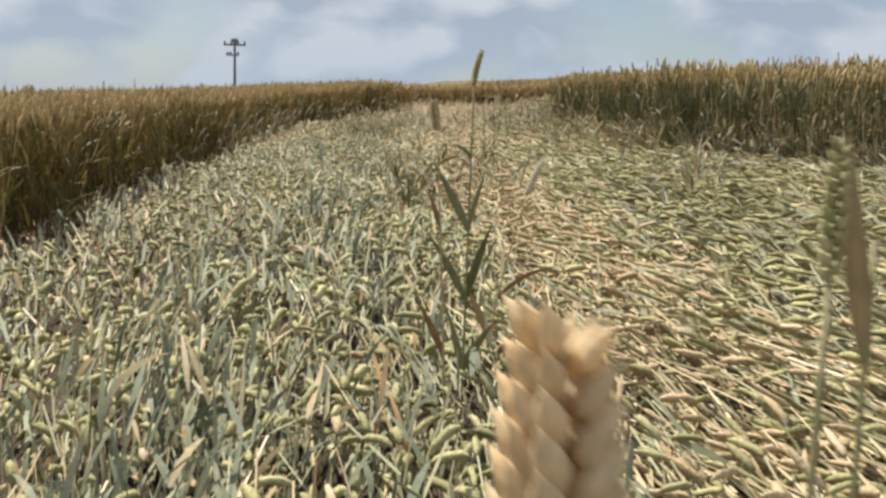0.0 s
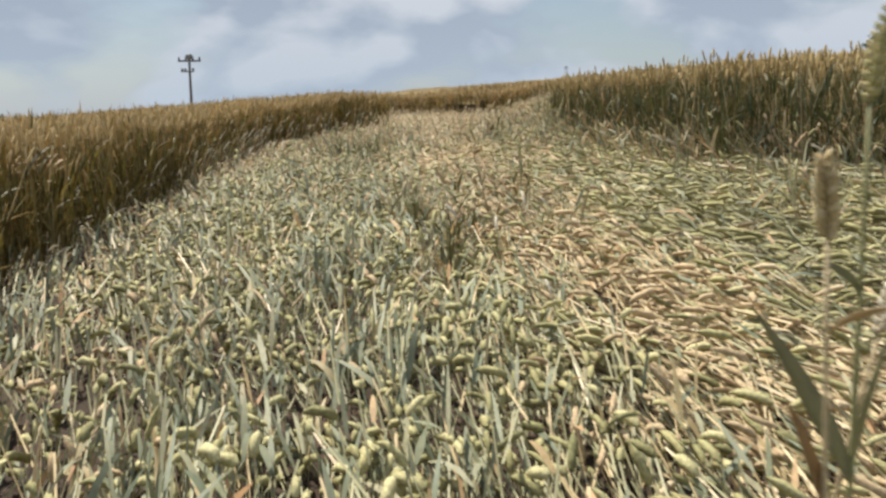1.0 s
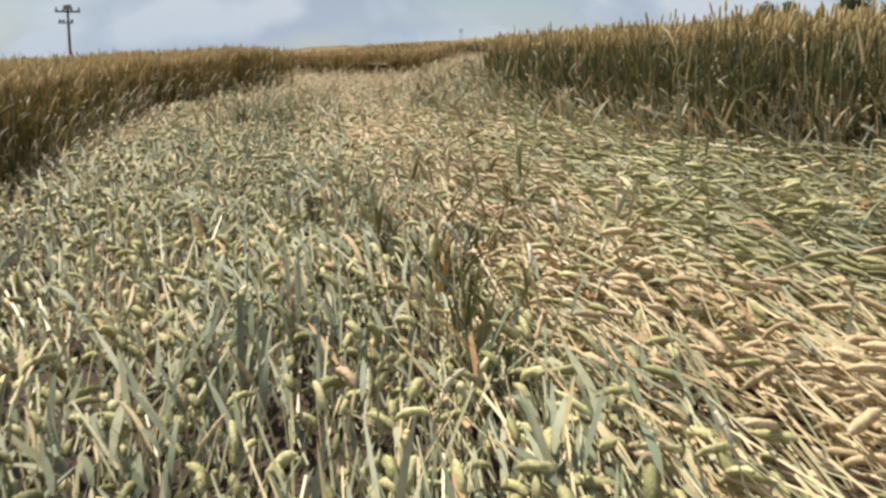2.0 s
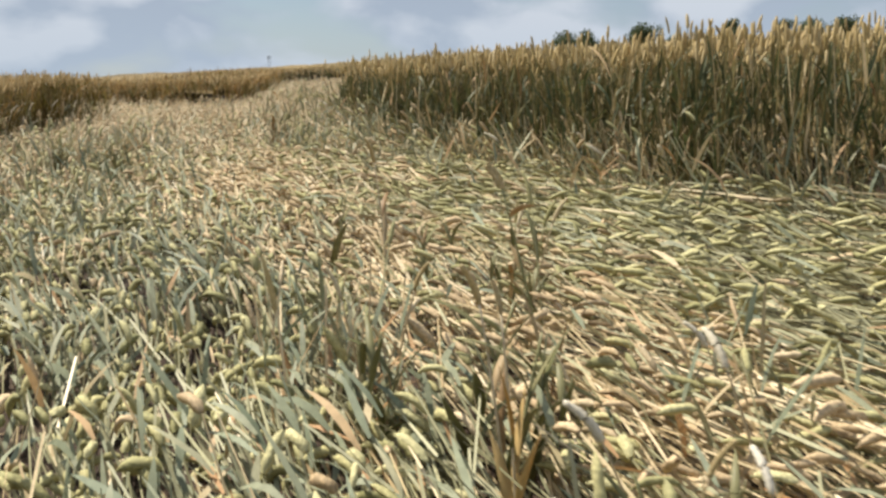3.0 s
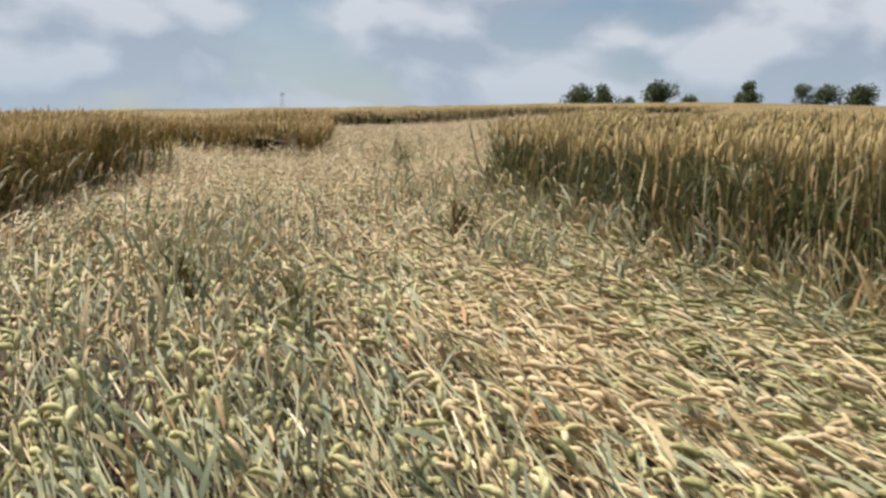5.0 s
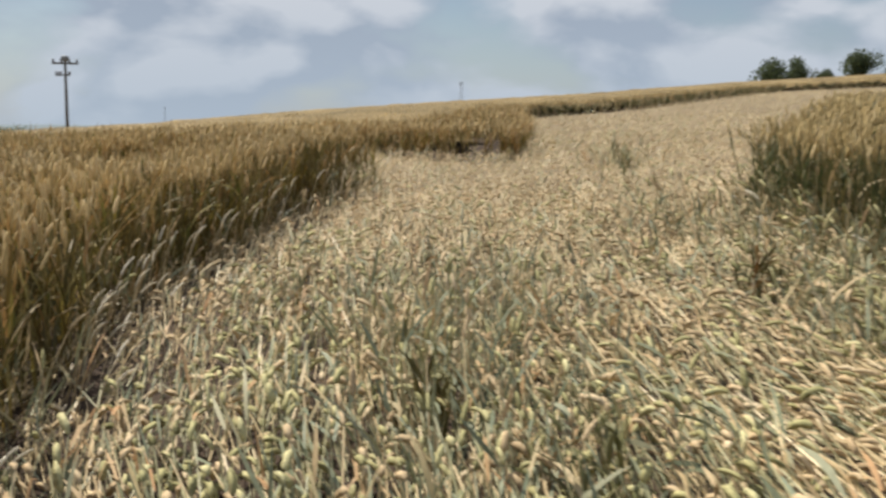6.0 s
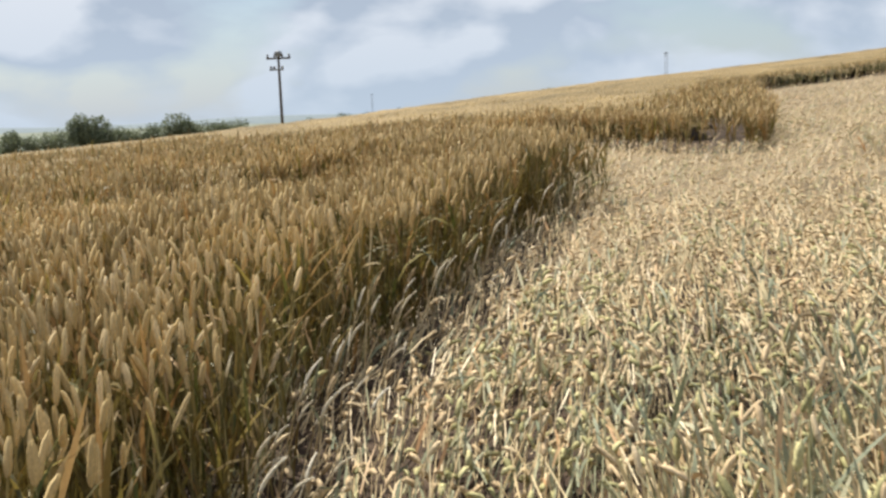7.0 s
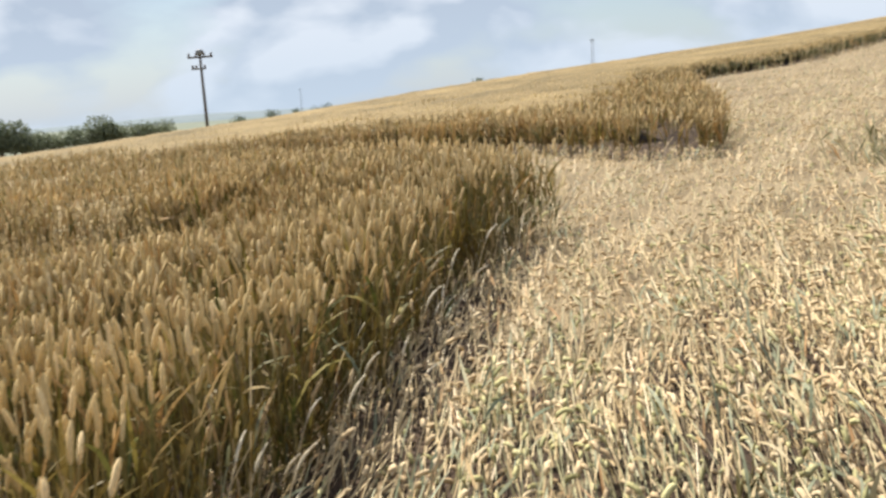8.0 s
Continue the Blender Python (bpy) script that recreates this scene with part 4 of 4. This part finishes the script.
# pale ears that nod above the flattened crop half-way down the lane
nodding = put(stalk("nodding_stalk", "short pale wheat stalk with a nodding ear, risen from the lane", 0.26, 8, 0.3, PALE, 1, 0.07, 0.7, "nodding stalks in the lane", 71, 0.9), 0.2, 4.69, 30)
for x_, y_, yaw_, k_ in ((-0.03, 4.62, 80, 0.95), (-0.16, 4.58, 140, 0.75), (-0.24, 4.62, 200, 0.8), (0.05, 4.43, 20, 0.85), (0.34, 4.95, 70, 0.8), (-0.3, 3.9, 300, 0.7), (0.12, 3.6, 40, 0.7)):
    again(nodding, x_, y_, yaw_, k_)

# bleached stalks that lean out of the crop's rim on the shaded side
bleached = put(stalk("bleached_stalk", "bleached dry wheat stalk leaning out from the crop's rim", 0.31, 10, 0.22, PALE, 0, 0.085, 0.6, "bleached stalks along the rim", 31, 0.56), -1.82, 9.9, -100)
bleached_low = put(stalk("bleached_stalk", "short bleached wheat stalk with a drooping ear at the crop's foot", 0.2, 16, 0.35, PALE, 0, 0.08, 0.7, "bleached stalks along the rim", 32, 0.56), -1.7, 10.6, -60)
for i in range(52):
    y_ = 14.6 - 9.5 * rs.uniform(0, 1) ** 1.4
    x_ = float(np.interp(y_, [p[1] for p in LEFT_EDGE], [p[0] for p in LEFT_EDGE])) + rs.gauss(0.1, 0.09)
    again(rs.choice((bleached, bleached_low)), x_, y_, rs.uniform(-150, -20), rs.uniform(0.65, 1.05))
rim = random.Random(9)
for i in range(18):
    y_ = rim.uniform(10.1, 11.4)
    x_ = float(np.interp(y_, [p[1] for p in LEFT_EDGE], [p[0] for p in LEFT_EDGE])) + rim.gauss(0.14, 0.08)
    again(rim.choice((bleached, bleached, bleached_low)), x_, y_, rim.uniform(-150, -20), rim.uniform(0.6, 1.0))
# arched stalks and broken straw at the foot of the green block
arched = put(stalk("arched_stalk", "pale wheat stalk arching over the lane with a hanging ear", 0.26, 20, 0.4, PALE, 0, 0.09, 0.6, "arched stalks at the block's foot", 41), 1.5, 7.2, 60)
stub = put(stalk("straw_stub", "short broken orange-tan straw stalk at the crop's foot", 0.16, 10, 0.1, TAN, 1, 0.0, group="straw stubs at the block's foot", seed=42), 1.3, 8.6, 0)
right_y, right_x = [p[1] for p in RIGHT_EDGE[8::-1]], [p[0] for p in RIGHT_EDGE[8::-1]]
for i in range(64):
    y_ = rs.uniform(5.6, 11.8)
    x_ = float(np.interp(y_, right_y, right_x)) + rs.gauss(-0.06, 0.07)
    again(rs.choice((arched, stub, stub, stub)), x_, y_, rs.uniform(20, 130), rs.uniform(0.75, 1.3))
# a few tall ears that overtop the crop
overtop = put(stalk("wheat_stalk", "tall wheat stalk overtopping the crop", 0.69, 3, 0.05, TAN, 2, 0.085, 0.3, seed=51, ear_size=0.8), 2.15, 6.15, 40)
for x_, y_, k_ in ((2.35, 6.1, 0.92), (2.8, 6.2, 0.9), (-2.5, 4.6, 0.9), (-2.6, 5.9, 0.88), (-2.7, 7.4, 0.86), (1.6, 8.6, 0.9), (-2.45, 3.9, 0.92)):
    again(overtop, x_, y_, rs.uniform(0, 360), k_)

# a dark withered leaf lying across the lane
withered = tagged(new("withered_leaf"), "dark withered leaf lying across the flattened wheat", "leaf")
bm = bmesh.new()
lp, _ = arc((-0.1, 0, 0.1), 0.2, radians(90), 0.1, 0.25, 6)
blade(bm, lp, 0.011, 0.5, 0.001)
part("blade", bm, plant_material("withered", [(0.05, 0.05, 0.03), (0.09, 0.08, 0.04)], 0.6, 0.05, 50, "object"), withered)
put(withered, -0.9, 6.2, 0)


# ---------------------------------------------------------------- poles, trees, distance
POLE_WOOD = noise_material("weathered_pole_wood", [(0.3, (0.05, 0.04, 0.03)), (0.6, (0.10, 0.08, 0.06)), (0.8, (0.15, 0.12, 0.1))], 2.0, 30.0, 0.85, 0.3)
POLE_METAL = noise_material("grey_galvanised_metal", [(0.3, (0.12, 0.13, 0.14)), (0.7, (0.22, 0.23, 0.24))], 3.0, 40.0, 0.5, 0.1)
GLAZE = noise_material("brown_glazed_porcelain", [(0.3, (0.05, 0.03, 0.02)), (0.7, (0.09, 0.06, 0.05))], 5.0, 40.0, 0.25, 0.05)


def box_into(bm, x0, x1, y0, y1, z0, z1, bevel=0.02):
    m = bmesh.new()
    bmesh.ops.create_cube(m, size=1)
    for v in m.verts:
        v.co = Vector((x0 + (v.co.x + 0.5) * (x1 - x0), y0 + (v.co.y + 0.5) * (y1 - y0), z0 + (v.co.z + 0.5) * (z1 - z0)))
    bmesh.ops.bevel(m, geom=m.edges[:], offset=bevel, segments=1, affect="EDGES")
    tmp = bpy.data.meshes.new("tmp")
    m.to_mesh(tmp)
    m.free()
    bm.from_mesh(tmp)
    bpy.data.meshes.remove(tmp)


def power_pole(x, y, top_z, label, yaw=0.0, arms=True, twin=False):
    foot = float(terrain(x, y))
    h = top_z - foot
    top = tagged(new("power_pole"), label, "power pole", "power poles")
    top.matrix_basis = pose(x, y, foot, 0, 0, yaw)
    for px in ((-0.5, 0.5) if twin else (0,)):
        bm = bmesh.new()
        swept(bm, [(px, 0, -0.3), (px, 0, h * 0.5), (px, 0, h)], [0.135, 0.115, 0.09], 10)
        part("pole", bm, POLE_WOOD, top)
    bm = bmesh.new()
    box_into(bm, -0.95, 0.95, -0.06, 0.06, h - 0.42, h - 0.28)
    part("crossarm", bm, POLE_WOOD, top)
    for px in (-0.85, -0.3, 0.3, 0.85):
        bm = bmesh.new()
        swept(bm, [(px, 0, h - 0.3 + q) for q in (0, 0.05, 0.08, 0.14, 0.17, 0.24, 0.28)], [0.03, 0.09, 0.05, 0.1, 0.05, 0.08, 0.03], 8)
        part("insulator", bm, GLAZE, top)
    bm = bmesh.new()
    box_into(bm, -0.2, 0.24, -0.24, 0.08, h - 0.22, h + 0.2, 0.06)
    for q in range(5):
        box_into(bm, -0.25, 0.29, -0.21 + q * 0.06, -0.19 + q * 0.06, h - 0.17, h + 0.14, 0.004)
    part("switchgear", bm, POLE_METAL, top)
    if arms:
        bm = bmesh.new()
        box_into(bm, -0.75, 0.36, -0.05, 0.05, h - 1.28, h - 1.16)
        part("lower_arm", bm, POLE_METAL, top)
        for px in (-0.62, -0.36, 0.28):
            bm = bmesh.new()
            swept(bm, [(px, 0, h - 1.18 + q) for q in (0, 0.06, 0.1, 0.18, 0.24)], [0.05, 0.1, 0.08, 0.1, 0.03], 8)
            part("fuse", bm, GLAZE, top)
    return top


power_pole(-18.0, 83.1, 6.15, "weathered wooden power pole with crossarm, switchgear and lower arm")
power_pole(76.6, 448.3, 23.0, "distant twin wooden power poles on the brow of the hill", twin=True)
power_pole(-101.8, 798.6, 16.2, "very distant twin power poles beyond the valley", arms=False, twin=True)

FOLIAGE = plant_material("hedgerow_foliage", [(0.050, 0.071, 0.034), (0.078, 0.104, 0.047), (0.105, 0.133, 0.061), (0.062, 0.083, 0.041)], 0.6, 0.35, 1.5)
# valley foliage is paled and greyed so its colour carries the distance haze
FOLIAGE_HAZED = plant_material("haze_paled_foliage", [(0.10, 0.125, 0.08), (0.15, 0.18, 0.11), (0.2, 0.23, 0.14), (0.12, 0.15, 0.1)], 0.6, 0.35, 1.5)
BARK = noise_material("dark_bark", [(0.3, (0.04, 0.03, 0.02)), (0.7, (0.1, 0.08, 0.06))], 2.0, 20.0, 0.9, 0.5)


def tree(name, label, x, y, top_z, wide, seed, group="hedgerow trees", rise=None, lobes=14, leaves=2200, foliage=FOLIAGE):
    """Trunk with limbs and a crown of many small leaf clumps, heaped in uneven lobes."""
    r = np.random.RandomState(seed)
    foot = float(terrain(x, y))
    h = top_z - foot
    crown = h * 0.92 if rise is None else rise
    top = tagged(new(name), label, "tree" if name == "tree" else "bush", group)
    top.matrix_basis = pose(x, y, foot)
    bm = bmesh.new()
    swept(bm, [(0, 0, -0.2), (0.05 * wide, 0, h * 0.35), (0, 0.02 * wide, h * 0.75)], [wide * 0.04, wide * 0.03, wide * 0.012], 7)
    part("trunk", bm, BARK, top)
    centres = []
    for i in range(lobes):
        a, f = r.uniform(0, 6.28), math.sqrt(r.uniform(0, 1))
        c = Vector((math.cos(a) * f * wide * 0.34, math.sin(a) * f * wide * 0.34, h - crown * (0.3 + 0.62 * r.uniform() * (0.45 + f))))
        if i == 0:
            c = Vector((0, 0, h - crown * 0.3))
        centres.append((c, wide * r.uniform(0.2, 0.3)))
        if i < 5:
            bm = bmesh.new()
            swept(bm, [(0, 0, h * 0.35), tuple(c * 0.5 + Vector((0, 0, h * 0.2))), tuple(c)], [wide * 0.018, wide * 0.012, wide * 0.004], 5)
            part("limb", bm, BARK, top)
    pts = np.zeros((leaves, 3))
    for i in range(leaves):
        c, rad_ = centres[r.randint(len(centres))]
        v = r.normal(size=3)
        v = v / np.linalg.norm(v) * rad_ * r.uniform(0.5, 1.03)
        pts[i] = (c.x + v[0], c.y + v[1], max(c.z + v[2] * 0.95, h - crown * 1.05))
    pts[:, 2] += h - pts[:, 2].max()
    heap = Heap()
    shape = strip_shape([(0, 0.5), (0.5, 1.0), (1, 0.4)], 0.6)
    size = wide * 0.05
    p, quads, _, _ = bent(shape, pts - np.array([0, 0, size * 0.3]), r.uniform(0.7, 1.3, leaves) * size, r.uniform(0.3, 0.6, leaves) * size, r.uniform(0, 6.28, leaves), r.uniform(-0.6, 1.3, leaves), r.uniform(-0.6, 1.2, leaves), r.uniform(0, 3.1, leaves))
    heap.add(p, quads, 0)
    ob = new("crown", heap.mesh("crown", [foliage]))
    ob.parent = top
    return top


FIELD_TREES = [(100.4, 200.6, 17.6, 11.5), (104.6, 198.0, 17.5, 9.0), (115.6, 191.7, 18.9, 9.4), (121.0, 188.0, 16.0, 6.5), (110.0, 195.2, 15.0, 5.5), (131.4, 180.9, 19.3, 7.8), (139.8, 174.3, 18.9, 5.2), (143.4, 171.3, 19.0, 7.5), (148.2, 167.0, 19.2, 9.5),
               (157.6, 157.8, 20.2, 11.0), (162.0, 153.1, 21.6, 11.5), (165.8, 148.7, 22.9, 12)]
for i, (x_, y_, z_, w_) in enumerate(FIELD_TREES):
    tree("tree", "dark rounded hedgerow tree on the brow of the field", x_, y_, z_, w_ * 0.84, 100 + i)
VALLEY_TREES = [(-119.3, 236.3, 0.2, 9.5), (-115.4, 238.3, -0.9, 6.0), (-105.0, 243.2, 4.0, 8.0), (-100.4, 245.1, 3.2, 9.5), (-82.1, 251.9, 3.1, 9.0)]
for i, (x_, y_, z_, w_) in enumerate(VALLEY_TREES):
    tree("tree", "dark green tree in the hedge below the hill", x_, y_, z_, w_, 200 + i, "valley trees", rise=w_ * 0.9, lobes=8, foliage=FOLIAGE_HAZED)
for i in range(18):
    f = i / 17
    tree("hedge_bush", "low dark hedge bush below the hill", -112 + 44 * f, 239.5 + 16.5 * f, -0.2 + 1.3 * f + 0.5 * math.sin(i * 2.3), 7.5, 300 + i, "valley hedge", rise=4.0, leaves=800, foliage=FOLIAGE_HAZED)
for i, (x_, y_, z_, w_) in enumerate([(-57.4, 299.6, 0.9, 7.0), (-47.5, 301.3, 1.9, 5.5), (-35.0, 303.0, 2.0, 4.5), (-30.7, 303.5, 2.6, 5.0), (16.4, 304.5, 7.0, 5.5), (-40.5, 302.2, 1.7, 4.0)]):
    tree("bush", "small dark bush showing over the brow of the hill", x_, y_, z_, w_, 400 + i, "bushes over the brow", rise=3.5, leaves=600)

# distant ridge; its haze is put into the blue-grey base colour
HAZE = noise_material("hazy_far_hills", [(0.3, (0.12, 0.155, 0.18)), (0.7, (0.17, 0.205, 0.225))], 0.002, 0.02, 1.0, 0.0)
aa = np.radians(np.linspace(-75, 75, 120))
ridge = 12 + 7 * np.sin(aa * 7 + 1) + 6 * np.sin(aa * 19)
hx = np.stack([3600 * np.sin(aa), 3900 * np.sin(aa), 4400 * np.sin(aa)])
hy = np.stack([3600 * np.cos(aa), 3900 * np.cos(aa), 4400 * np.cos(aa)])
hz = np.stack([np.full(120, -30.0), ridge - 10, np.full(120, -30.0)])
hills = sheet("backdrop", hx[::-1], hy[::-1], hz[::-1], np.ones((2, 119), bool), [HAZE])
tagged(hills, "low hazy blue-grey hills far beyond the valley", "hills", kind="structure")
